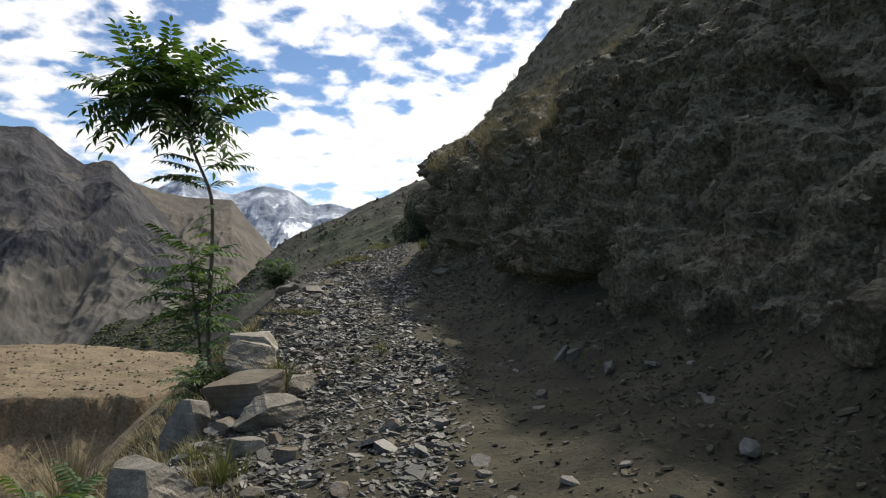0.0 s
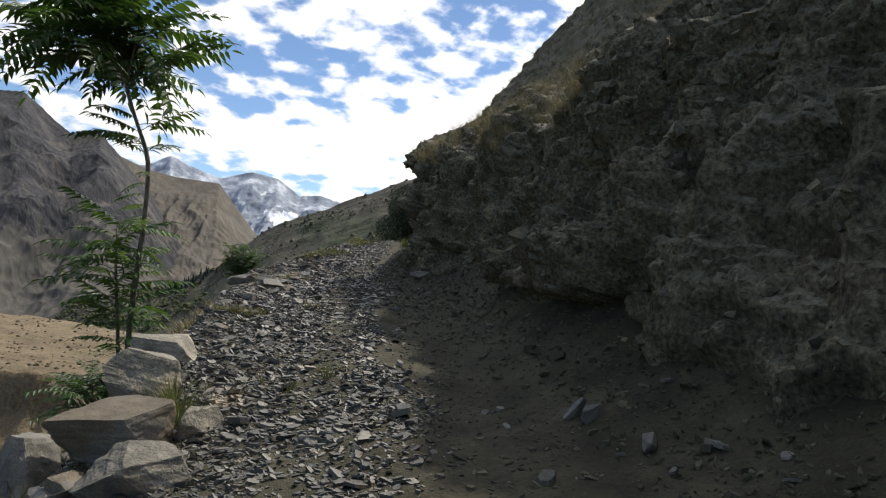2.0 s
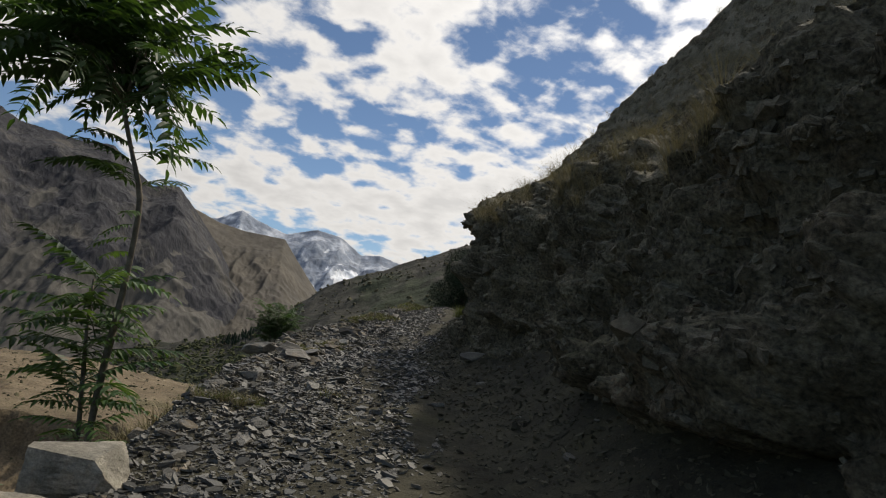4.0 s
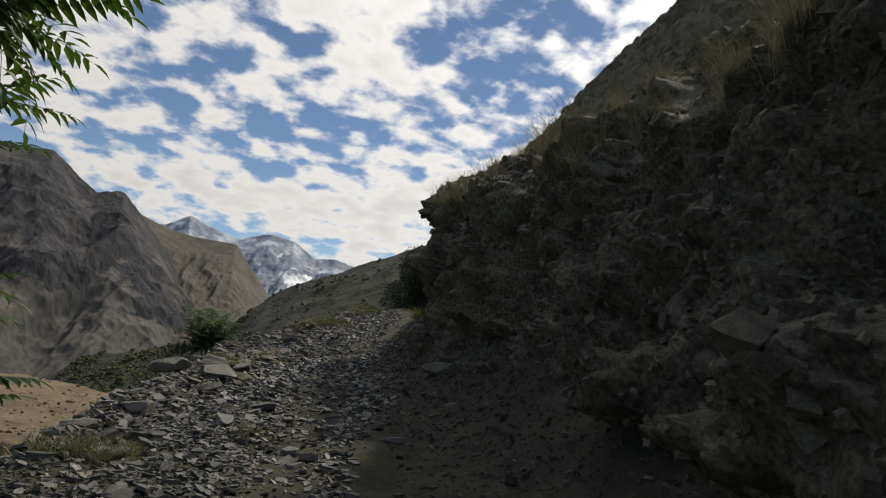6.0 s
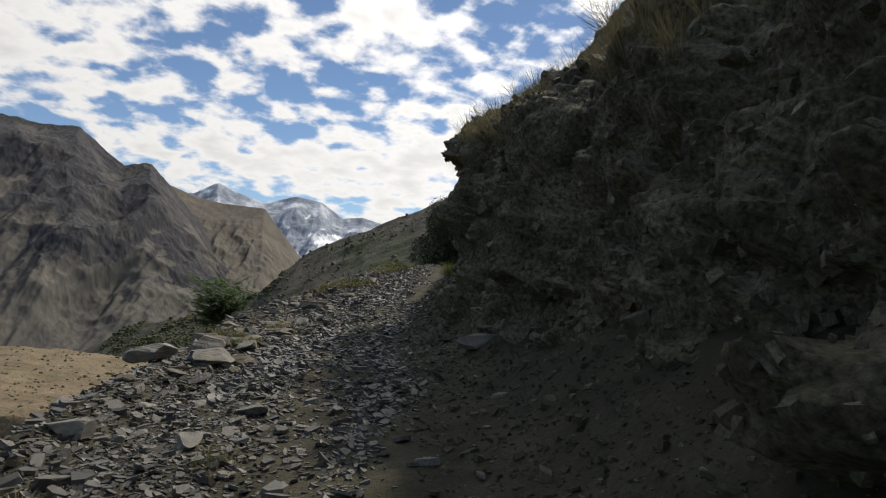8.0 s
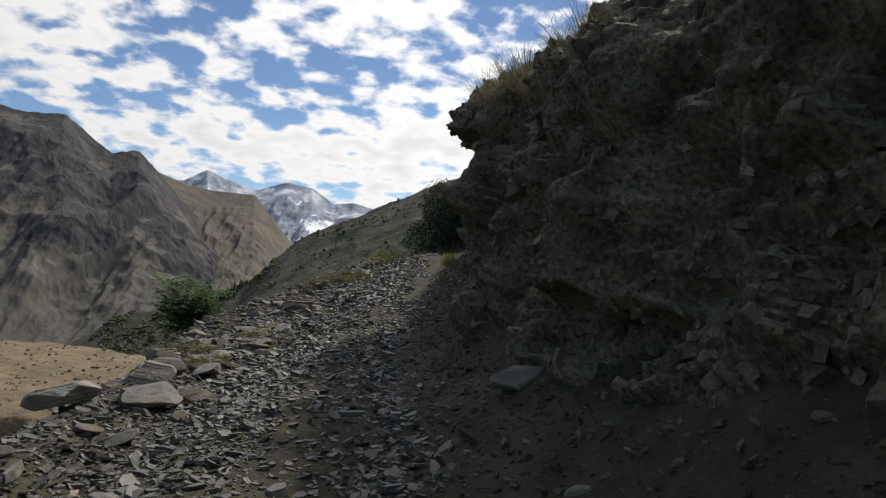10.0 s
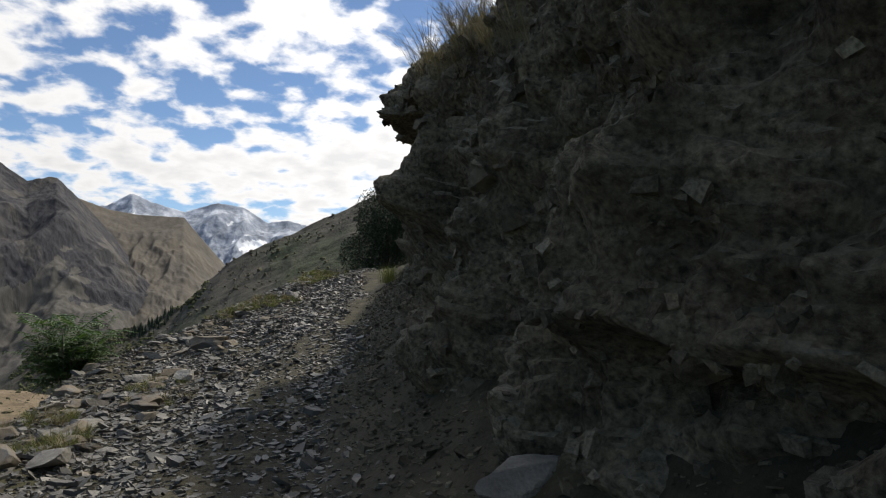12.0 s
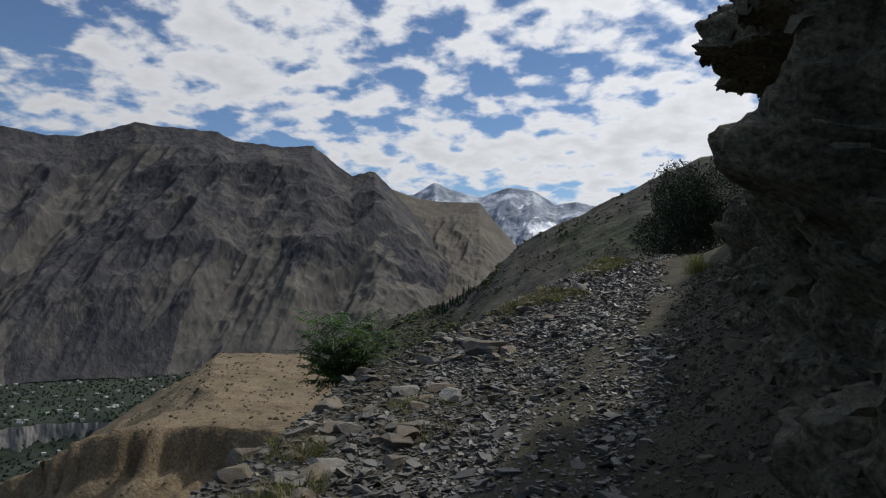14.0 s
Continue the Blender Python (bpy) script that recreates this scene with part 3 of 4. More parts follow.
def river_bluff():
    """A pale fluted bluff that steps down to the river bed."""
    az = np.radians(np.linspace(-75, -34, 700))
    v = np.linspace(0, 1, 18)
    A, W = np.meshgrid(az, v, indexing="ij")
    x0, y0 = np.sin(A) * 1240, np.cos(A) * 1240
    R = 1246 - 60 * fbm(x0 * 0.004, y0 * 0.004, 3, 0.5, 63) - 26 * W + 7 * fbm(A * 60, W * 0.8, 5, 0.5, 73, True)
    Z = -238 - 46 * W + 3 * fbm(A * 90, W * 2, 3, 0.5, 75)
    m = material("grey_bluff", [(0.10, 0.10, 0.095), (0.2, 0.195, 0.18)], 0.03, 8, 0.95, 0.6, 0.1, 3.0, stretch=(1, 1, 0.15))
    tagged(sheet("river_bluff", np.stack([np.sin(A) * R, np.cos(A) * R, Z], -1), m), "pale eroded bluff above the river bed", "bluff", kind="structure")


river_bluff()


# ---- makers ----
rng = np.random.default_rng(7)


def raw_mesh(name, verts, faces, mat, smooth_faces=False):
    me = bpy.data.meshes.new(name)
    me.from_pydata([tuple(map(float, v)) for v in verts], [], faces)
    me.update()
    if smooth_faces:
        me.polygons.foreach_set("use_smooth", [True] * len(me.polygons))
    me.materials.append(mat)
    return me


def part(name, me, parent, m=None, label=""):
    ob = new(name, me)
    ob.parent = parent
    if m is not None:
        ob.matrix_basis = m
    if label:
        ob["label"] = label
    return ob


def ground_at(x, y):
    return float(h_near(np.array(float(x)), np.array(float(y))))


def rock_mesh(name, sx, sy, sz, mat, seed, cuts=9, sub=4):
    """A stone broken along flat planes, with worn edges and a rough skin."""
    r = np.random.default_rng(seed)
    bm = bmesh.new()
    bmesh.ops.create_icosphere(bm, subdivisions=sub, radius=1.0)
    P = np.array([v.co[:] for v in bm.verts])
    planes = [((0, 0, 1), 0.72), ((0, 0, -1), 0.7)]
    for _ in range(cuts):
        a = r.uniform(0, 2 * math.pi)
        t = r.uniform(-0.35, 0.55)
        planes.append(((math.cos(a), math.sin(a), t), r.uniform(0.36, 0.70)))
    for nrm, d in planes:
        nv = np.array(nrm) / np.linalg.norm(nrm)
        over = P @ nv - d
        P = P - np.clip(over, 0, None)[:, None] * nv
    n = fbm(P[:, 0] * 2.4 + seed, P[:, 1] * 2.4 + P[:, 2] * 1.7, 6, 0.58, seed)
    lay = fbm(P[:, 2] * 7 + seed, P[:, 0] * 0.7, 3, 0.6, seed + 5)
    out = P / np.linalg.norm(P, axis=1)[:, None]
    P = P + out * (0.055 * n + 0.03 * lay)[:, None]
    P = P * np.array([sx, sy, sz]) * 0.64
    for v, p in zip(bm.verts, P):
        v.co = p
    me = bpy.data.meshes.new(name)
    bm.to_mesh(me)
    bm.free()
    me.materials.append(mat)
    return me


def rock(name, label, x, y, size, mat, seed, turn=0, tilt=(0, 0), lift=0.0, sub=4, category="rock", group="", top=None):
    if top is not None:
        base = ground_at(x, y)
        size = (size[0], size[1], max(size[2], (top - base + 0.04) / 0.92))
        lift = top - base - 0.74 * size[2]
    ob = new(name, rock_mesh(name, *size, mat, seed, sub=sub))
    ob.matrix_basis = pose(x, y, ground_at(x, y) + size[2] * 0.28 + lift, tilt[0], tilt[1], turn)
    return tagged(ob, label, category, group)


# boulders piled along the outer edge of the track
PILE = "boulders along the outer edge"
rock("boulder", "rust-stained flat boulder on the stone edge", -1.80, 7.62, (0.95, 0.66, 0.34), M_RUST, 3, 12, (8, -8), 0, 5, "boulder", PILE, 0.76)
rock("boulder", "pale grey slab boulder beside the gravel", -1.42, 7.12, (0.84, 0.46, 0.32), M_BOULDER, 4, -8, (10, 8), 0, 5, "boulder", PILE, 0.66)
rock("boulder", "tall grey angular boulder with a pale top", -2.10, 8.72, (0.86, 0.74, 0.5), M_BOULDER, 5, 40, (6, 14), 0, 5, "boulder", PILE, 0.96)
rock("boulder", "long grey slab boulder with a brown end", -2.42, 9.85, (0.80, 0.85, 0.28), M_BOULDER, 6, 5, (4, 4), 0, 5, "boulder", PILE, 0.96)
rock("boulder", "dark angular boulder at the drop", -2.36, 7.55, (0.55, 0.55, 0.42), M_STONE, 8, 70, (0, 12), 0, 5, "boulder", PILE, 0.56)
rock("boulder", "small grey boulder wedged beside a larger one", -1.42, 8.0, (0.40, 0.36, 0.25), M_BOULDER, 9, 30, (5, 5), 0, 4, "boulder", PILE, 0.72)
rock("boulder", "broad flat slate boulder low on the edge", -1.72, 5.3, (0.78, 0.5, 0.3), M_BOULDER, 10, -15, (6, -6), 0, 5, "boulder", PILE, 0.62)
rock("boulder", "flat slate boulder below a broader one", -1.5, 4.75, (0.55, 0.4, 0.2), M_BOULDER, 7, 25, (4, 6), 0, 5, "boulder", PILE, 0.47)
rock("boulder", "blocky grey stone above a slate boulder", -1.42, 6.15, (0.26, 0.22, 0.15), M_BOULDER, 11, 12, (4, 4), 0.0, 4, "boulder", PILE)
rock("boulder", "brown-grey boulder half buried at the cliff foot", 2.42, 5.1, (0.6, 0.6, 0.42), M_CLIFF, 12, 33, (0, -18), 0.0, 5, "boulder")
rock("slate_slab", "pale loose slate slab lying on the dirt", -0.03, 15.95, (0.52, 0.26, 0.13), M_STONE, 13, 22, (6, -4), 0.03, 4, "slab")
rock("stone", "flat rust-coloured stone on the grassy edge", -3.5, 24.0, (0.72, 0.42, 0.22), M_RUST, 14, 8, (0, 0), 0.03, 4, "stone")
rock("stone", "whitish stone on the grassy edge", -3.13, 21.8, (0.26, 0.2, 0.14), material("white_stone", [(0.25, 0.24, 0.21), (0.42, 0.40, 0.36)], 6.0, 5), 15, 50, (0, 8), 0.02, 4, "stone")
rock("slate_slab", "broad flat slate slab at the edge of the drop", -2.98, 16.75, (0.70, 0.56, 0.16), M_STONE, 16, 12, (3, -6), 0.05, 4, "slab")
rock("slate_slab", "dark tilted slate slab at the edge of the drop", -3.42, 16.35, (0.55, 0.4, 0.17), M_STONE, 17, -30, (5, -14), 0.08, 4, "slab")
rock("slate_slab", "dark slate slab stacked on the edge", -3.3, 17.6, (0.6, 0.4, 0.22), M_STONE, 18, 60, (8, 8), 0.05, 4, "slab")
rock("stone", "rust-red stone in the gravel", -0.4, 6.35, (0.19, 0.15, 0.11), M_RUST, 19, 15, (0, 0), 0.0, 3, "stone")
rock("stone", "tan stone beside the boulders", -1.28, 6.4, (0.15, 0.13, 0.10), M_RUST, 20, 70, (0, 0), 0.0, 3, "stone")
rock("stone", "tan angular stone in the gravel", -1.06, 5.9, (0.2, 0.16, 0.11), M_RUST, 21, 10, (0, 0), 0.0, 3, "stone")
rock("stone", "upright pale shard on the dirt bank", 1.1, 7.7, (0.11, 0.07, 0.2), M_STONE, 22, 25, (20, 30), 0.0, 3, "stone")
rock("stone", "leaning pale shard on the dirt bank", 1.18, 7.6, (0.22, 0.09, 0.08), M_STONE, 23, 40, (10, -24), 0.02, 3, "stone")
rock("stone", "pale shard on the dirt bank", 1.4, 7.1, (0.22, 0.10, 0.08), M_STONE, 24, 55, (0, -20), 0.02, 3, "stone")
rock("stone", "square pale stone at the cliff foot", 1.62, 5.0, (0.14, 0.13, 0.1), M_STONE, 25, 20, (0, 15), 0.02, 3, "stone")


def edge_stones():
    bases = [(rock_mesh("edge_stone", 1, 0.7, 0.32, M_STONE, 40 + i, 8, 3), "grey slate stone on the outer edge") for i in range(6)]
    bases += [(rock_mesh("edge_stone", 1, 0.75, 0.4, M_RUST, 60 + i, 8, 3), "rust-brown stone on the outer edge") for i in range(2)]
    k = 0
    while k < 210:
        y = rng.uniform(3.2, 34)
        xe = float(x_edge(y))
        x = xe + rng.normal(0.25, 0.42) + (0.3 if y > 16 else 0)
        s = rng.lognormal(math.log(0.19), 0.4)
        if -1.75 < x < -0.9 and 6.8 < y < 8.2:
            continue
        me, lab = bases[int(rng.integers(0, 6)) if rng.random() < (0.84 if y < 14 else 0.58) else int(rng.integers(6, 8))]
        ob = new("edge_stone", me)
        s = min(s, 0.5)
        z = ground_at(x, y) + s * 0.07
        ob.matrix_basis = pose(x, y, z, rng.normal(0, 9), rng.normal(-6, 9), rng.uniform(0, 360)) @ Matrix.Diagonal((s, s, s * rng.uniform(0.7, 1.2), 1))
        tagged(ob, lab, "stone", "stones along the outer edge")
        k += 1


edge_stones()


def slab_pile():
    """Broken slabs heaped where the edge falls to the ravine, and rusty stones farther on."""
    grey = [rock_mesh("broken_stone", 1, 0.66, 0.22, M_STONE, 80 + i, 9, 4) for i in range(4)]
    brown = [rock_mesh("broken_stone", 1, 0.7, 0.26, M_RUST, 90 + i, 9, 4) for i in range(3)]
    for k in range(18):
        y = rng.uniform(18.6, 21.4)
        x = float(x_edge(y)) + 0.15 + 1.15 * rng.random() ** 1.3
        rusty = rng.random() < 0.55
        ob = new("broken_stone", (brown if rusty else grey)[int(rng.integers(0, 3))])
        s = rng.uniform(0.18, 0.40)
        ob.matrix_basis = pose(x, y, ground_at(x, y) + 0.09 * s, rng.normal(0, 10), rng.normal(-6, 9), rng.uniform(0, 360)) @ Matrix.Scale(s, 4)
        tagged(ob, "rust-brown broken slab heaped on the edge" if rusty else "dark grey broken slab heaped on the edge", "stone", "slabs heaped on the edge")
    for k in range(26):
        y = rng.uniform(21.2, 27)
        x = -3.1 - 1.3 * rng.random()
        ob = new("stone", brown[k % 3])
        s = rng.uniform(0.14, 0.36)
        ob.matrix_basis = pose(x, y, ground_at(x, y) + 0.09 * s, rng.normal(0, 8), rng.normal(0, 8), rng.uniform(0, 360)) @ Matrix.Scale(s, 4)
        tagged(ob, "rust-orange stone on the grassy outer edge", "stone", "rusty stones on the outer edge")


slab_pile()


# ---- plants ----
def frond_mesh(name, length, pairs, leaflet, droop, mat, seed, width=0.26):
    """A feathered leaf: a drooping stalk with pairs of pointed, folded leaflets."""
    r = np.random.default_rng(seed)
    verts, faces = [], []

    def spot(t):
        return np.array([length * t * (1 - 0.12 * droop * t), 0, length * (0.22 * t - droop * t * t)])

    ring = 3
    steps = 9
    for i in range(steps + 1):
        t = i / steps
        c = spot(t)
        w = 0.007 * (1 - 0.8 * t) + 0.001
        for k in range(ring):
            a = 2 * math.pi * k / ring
            verts.append(c + np.array([0, w * math.cos(a), w * math.sin(a)]))
    for i in range(steps):
        for k in range(ring):
            a, b = i * ring + k, i * ring + (k + 1) % ring
            faces.append((a, b, b + ring, a + ring))
    for i in range(pairs * 2 + 1):
        t = 0.16 + 0.84 * (i // 2) / pairs
        side = 0 if i == pairs * 2 else (1 if i % 2 else -1)
        c = spot(min(t, 1))
        ln = leaflet * (0.75 + 0.45 * math.sin(math.pi * min(1, t * 0.9))) * r.uniform(0.85, 1.12)
        out = np.array([0.42 + r.normal(0, 0.08), side * 0.9, -0.32 + r.normal(0, 0.12)]) if side else np.array([1, 0, -0.6])
        out = out / np.linalg.norm(out)
        ax = np.cross(out, (0, 0, 1.0))
        ax = ax / (np.linalg.norm(ax) + 1e-9)
        up = np.cross(ax, out)
        w = ln * width * 0.5
        b = len(verts)
        tip = c + out * ln - np.array([0, 0, 0.18 * ln])
        m1, m2 = c + out * ln * 0.32, c + out * ln * 0.7 - np.array([0, 0, 0.05 * ln])
        verts += [c, m1 + ax * w + up * w * 0.35, m1, m1 - ax * w + up * w * 0.35, m2 + ax * w * 0.7 + up * w * 0.25, m2, m2 - ax * w * 0.7 + up * w * 0.25, tip]
        faces += [(b, b + 1, b + 2), (b, b + 2, b + 3), (b + 1, b + 4, b + 5, b + 2), (b + 2, b + 5, b + 6, b + 3), (b + 4, b + 7, b + 5), (b + 5, b + 7, b + 6)]
    return raw_mesh(name, verts, faces, mat)


def tube_mesh(name, points, radii, mat, sides=8):
    verts, faces = [], []
    pts = [np.array(p, float) for p in points]
    for i, p in enumerate(pts):
        d = pts[min(i + 1, len(pts) - 1)] - pts[max(i - 1, 0)]
        d = d / np.linalg.norm(d)
        a = np.cross(d, (0.3, 1, 0.1))
        a = a / np.linalg.norm(a)
        b = np.cross(d, a)
        for k in range(sides):
            t = 2 * math.pi * k / sides
            verts.append(p + radii[i] * (math.cos(t) * a + math.sin(t) * b) * (1 + 0.08 * math.sin(3 * k + i)))
    for i in range(len(pts) - 1):
        for k in range(sides):
            a, b = i * sides + k, i * sides + (k + 1) % sides
            faces.append((a, b, b + sides, a + sides))
    faces.append(tuple(range(sides))[::-1])
    faces.append(tuple((len(pts) - 1) * sides + k for k in range(sides)))
    return raw_mesh(name, verts, faces, mat, True)


def bend(pts, n=14):
    """A smooth run of points through a few given ones."""
    pts = np.array(pts, float)
    t = np.linspace(0, 1, len(pts))
    s = np.linspace(0, 1, n)
    out = np.stack([np.interp(s, t, pts[:, i]) for i in range(3)], 1)
    for _ in range(2):
        out[1:-1] = 0.25 * out[:-2] + 0.5 * out[1:-1] + 0.25 * out[2:]
    return out


def place_frond(me, parent, at, az, pitch, s, roll=0, name="leaf"):
    part(name, me, parent, pose(*at, 0, 0, az) @ pose(0, 0, 0, roll, -pitch, 0) @ Matrix.Scale(s, 4))


def sapling(x, y):
    base = new("tree_sapling")
    z0 = ground_at(x, y) - 0.05
    base.matrix_basis = pose(x, y, z0)
    tagged(base, "slender young tree with feathered leaves on the slope", "tree")
    lift = 0.05 - z0
    H = lambda h: h + lift
    stem = bend([(0, 0, 0), (-0.02, 0, H(0.8)), (0.03, 0.02, H(2.0)), (0.04, 0, H(2.95)), (-0.16, -0.03, H(3.4)), (-0.40, 0, H(3.95)), (-0.50, 0.02, H(4.35)), (-0.62, 0.05, H(4.75))], 26)
    part("trunk", tube_mesh("trunk", stem, np.linspace(0.042, 0.015, 26), M_BARK), base)
    fr = [frond_mesh("leaf", 1.12, 11, 0.205, d, M_LEAF, 100 + i, 0.33) for i, d in enumerate((0.22, 0.34, 0.46, 0.6))]
    young = [frond_mesh("leaf", 0.76, 8, 0.165, d, M_YOUNG, 120 + i, 0.34) for i, d in enumerate((0.25, 0.4, 0.55))]
    tops = [(-0.76, 0.05, H(5.05)), (-0.45, 0.35, H(4.88)), (-1.15, -0.15, H(4.8)), (-0.22, -0.2, H(4.62)), (-1.3, 0.25, H(4.5)), (-0.8, -0.55, H(4.55)), (-0.12, 0.15, H(4.35)), (-0.85, 0.6, H(4.5)), (-0.95, -0.1, H(5.08)), (-0.7, -0.15, H(4.45))]
    for i, tp in enumerate(tops):
        run = bend([(-0.40, 0, H(4.0)), (0.5 * (tp[0] - 0.4), 0.5 * tp[1], 0.5 * (tp[2] + H(4.15))), tp], 8)
        part("branch", tube_mesh("branch", run, np.linspace(0.018, 0.008, 8), M_BARK, 6), base)
        n = 11
        for k in range(n):
            az = 360 * k / n + rng.uniform(-16, 16) + 40 * i
            up = rng.choice([38, 24, 8, -6, -20]) + rng.normal(0, 7)
            at = np.array(tp) + np.array([0, 0, rng.uniform(-0.16, 0.08)])
            place_frond(fr[int(rng.integers(0, 4))], base, at, az, up, rng.uniform(0.78, 1.1), rng.normal(0, 12))
    # side spray at two thirds of the height
    for k in range(9):
        h = rng.uniform(3.05, 3.55)
        az = (180, 200, 165, 20, 350, 150, 90, 270, 190)[k] + rng.uniform(-12, 12)
        place_frond(fr[int(rng.integers(0, 3))], base, (-0.08 - 0.25 * (h - 3.1), 0, H(h)), az, rng.uniform(0, 25), 0.8)
    for k in range(4):
        place_frond(young[k % 3], base, (0.02, 0, H(2.35 + 0.15 * k)), 160 + 40 * k, -10, 0.55)
    # leafy second stem low down
    s2 = bend([(-0.12, 0.05, 0), (-0.22, 0.05, H(0.8)), (-0.30, 0.02, H(1.5)), (-0.32, 0, H(2.0))], 10)
    part("trunk", tube_mesh("trunk", s2, np.linspace(0.03, 0.012, 10), M_BARK, 6), base, label="thin second stem")
    for k in range(44):
        h = 0.65 + 1.35 * (k / 43)
        at = (-0.26 + rng.normal(0, 0.05), rng.normal(0, 0.05), H(h))
        place_frond((young + fr[:2])[int(rng.integers(0, 5))], base, at, k * 137.5, rng.uniform(0, 35), rng.uniform(0.75, 1.05))
    for k in range(9):
        place_frond(young[k % 3], base, (-0.1 + rng.normal(0, 0.1), -0.1, H(0.2 + 0.06 * k)), k * 137.5, rng.uniform(5, 30), 0.8)


sapling(-3.92, 12.7)


def shrub(x, y, name, label, size, fronds, mat, seed, leaf_len=0.42):
    r = np.random.default_rng(seed)
    base = new(name)
    base.matrix_basis = pose(x, y, ground_at(x, y) - 0.03)
    tagged(base, label, "shrub")
    fr = [frond_mesh("leaf", leaf_len, 9, 0.085, d, mat, seed + i, 0.3) for i, d in enumerate((0.15, 0.35, 0.55))]
    stems = 9
    for i in range(stems):
        a = 2 * math.pi * i / stems + r.uniform(-0.3, 0.3)
        lean = r.uniform(0.15, 0.55)
        top = np.array([math.cos(a) * lean * size, math.sin(a) * lean * size, size * r.uniform(0.55, 0.95)])
        run = bend([(0, 0, 0), top * np.array([0.4, 0.4, 0.5]), top], 7)
        part("stem", tube_mesh("stem", run, np.linspace(0.014, 0.005, 7), M_BARK, 5), base)
        for k in range(fronds):
            t = 0.25 + 0.75 * (k + 1) / fronds
            at = np.array([np.interp(t, np.linspace(0, 1, 7), run[:, j]) for j in range(3)])
            place_frond(fr[int(r.integers(0, 3))], base, at, k * 137.5 + math.degrees(a), r.uniform(0, 45), r.uniform(0.75, 1.1))
    return base


shrub(-5.4, 23.5, "green_shrub", "dense green feather-leaved shrub on the stony edge", 1.25, 26, M_LEAF, 300, 0.5)
shrub(-2.9, 9.6, "fern_shrub", "low fern-like shrub behind the boulders", 0.45, 5, M_LEAF, 320, 0.5)
shrub(-2.45, 5.55, "green_weed", "yellow-green weed growing below the edge", 0.5, 7, M_YOUNG, 340, 0.3)


def blades(n, height, spread, seed, lean=0.5, width=0.006, kinks=2):
    """Arching grass blades from one root: arrays of vertices and triangles."""
    r = np.random.default_rng(seed)
    verts, faces = [], []
    for _ in range(n):
        a, h = r.uniform(0, 2 * math.pi), height * r.uniform(0.5, 1.1)
        d = np.array([math.cos(a), math.sin(a), 0])
        s = np.array([-d[1], d[0], 0])
        root = d * r.uniform(0, spread)
        ln = r.uniform(0.2, 1.0) * lean
        b = len(verts)
        for i in range(kinks + 1):
            t = i / (kinks + 1)
            c = root + d * h * ln * t * t + np.array([0, 0, h * t * (1 - 0.25 * ln * t)])
            w = width * (1 - 0.6 * t)
            verts += [c - s * w, c + s * w]
        verts.append(root + d * h * ln + np.array([0, 0, h * (1 - 0.25 * ln)]))
        for i in range(kinks):
            faces.append((b + 2 * i, b + 2 * i + 1, b + 2 * i + 3, b + 2 * i + 2))
        faces.append((b + 2 * kinks, b + 2 * kinks + 1, b + 2 * kinks + 2))
    return np.array(verts), faces


def scatter(name, label, category, tufts, spots, mat):
    """One object of many tufts: spots are x, y, z, turn, size, tilt in x."""
    V, F, off = [], [], 0
    for i, (x, y, z, turn, s, tilt) in enumerate(spots):
        v, f = tufts[i % len(tufts)]
        c, sn = math.cos(turn), math.sin(turn)
        w = np.stack([(v[:, 0] * c - v[:, 1] * sn) * s + x - tilt * v[:, 2] * s, (v[:, 0] * sn + v[:, 1] * c) * s + y, v[:, 2] * s + z], 1)
        V.append(w)
        F += [tuple(k + off for k in face) for face in f]
        off += len(v)
    ob = new(name, raw_mesh(name, np.concatenate(V), F, mat))
    return tagged(ob, label, category, kind="stuff")


def brow_grass():
    P = CLIFF_GRID
    v_of = lambda t: int(np.clip(round(109 * t if t < 1 else 109 + 149 * (t - 1) ** 0.8), 0, P.shape[1] - 1))
    spots = []
    for _ in range(2300):
        i = int(rng.integers(90, P.shape[0] - 120))
        y = P[i, 0, 1]
        t = 0.93 + abs(rng.normal(0, 0.42))
        if value_noise(y * 0.8, t * 3, 5) < -0.08:
            continue
        p = P[i, v_of(t)]
        spots.append((p[0] + 0.02, p[1], p[2] - 0.03, rng.uniform(0, 6.3), rng.uniform(0.45, 1.15), 0.25))
    tufts = [blades(48, 0.34, 0.14, 400 + i, 1.1, 0.0024) for i in range(5)]
    scatter("dry_grass", "dry straw-coloured grass tufts on the cliff brow", "grass", tufts, spots, M_GRASS)
    low = []
    for _ in range(14):
        i = int(rng.integers(80, P.shape[0] - 120))
        p = P[i, v_of(rng.uniform(0.05, 0.9))]
        low.append((p[0], p[1], p[2] - 0.02, rng.uniform(0, 6.3), rng.uniform(0.25, 0.5), 0.3))
    scatter("cliff_grass", "sparse dry tufts rooted in the cliff", "grass", tufts, low, M_GRASS)


brow_grass()


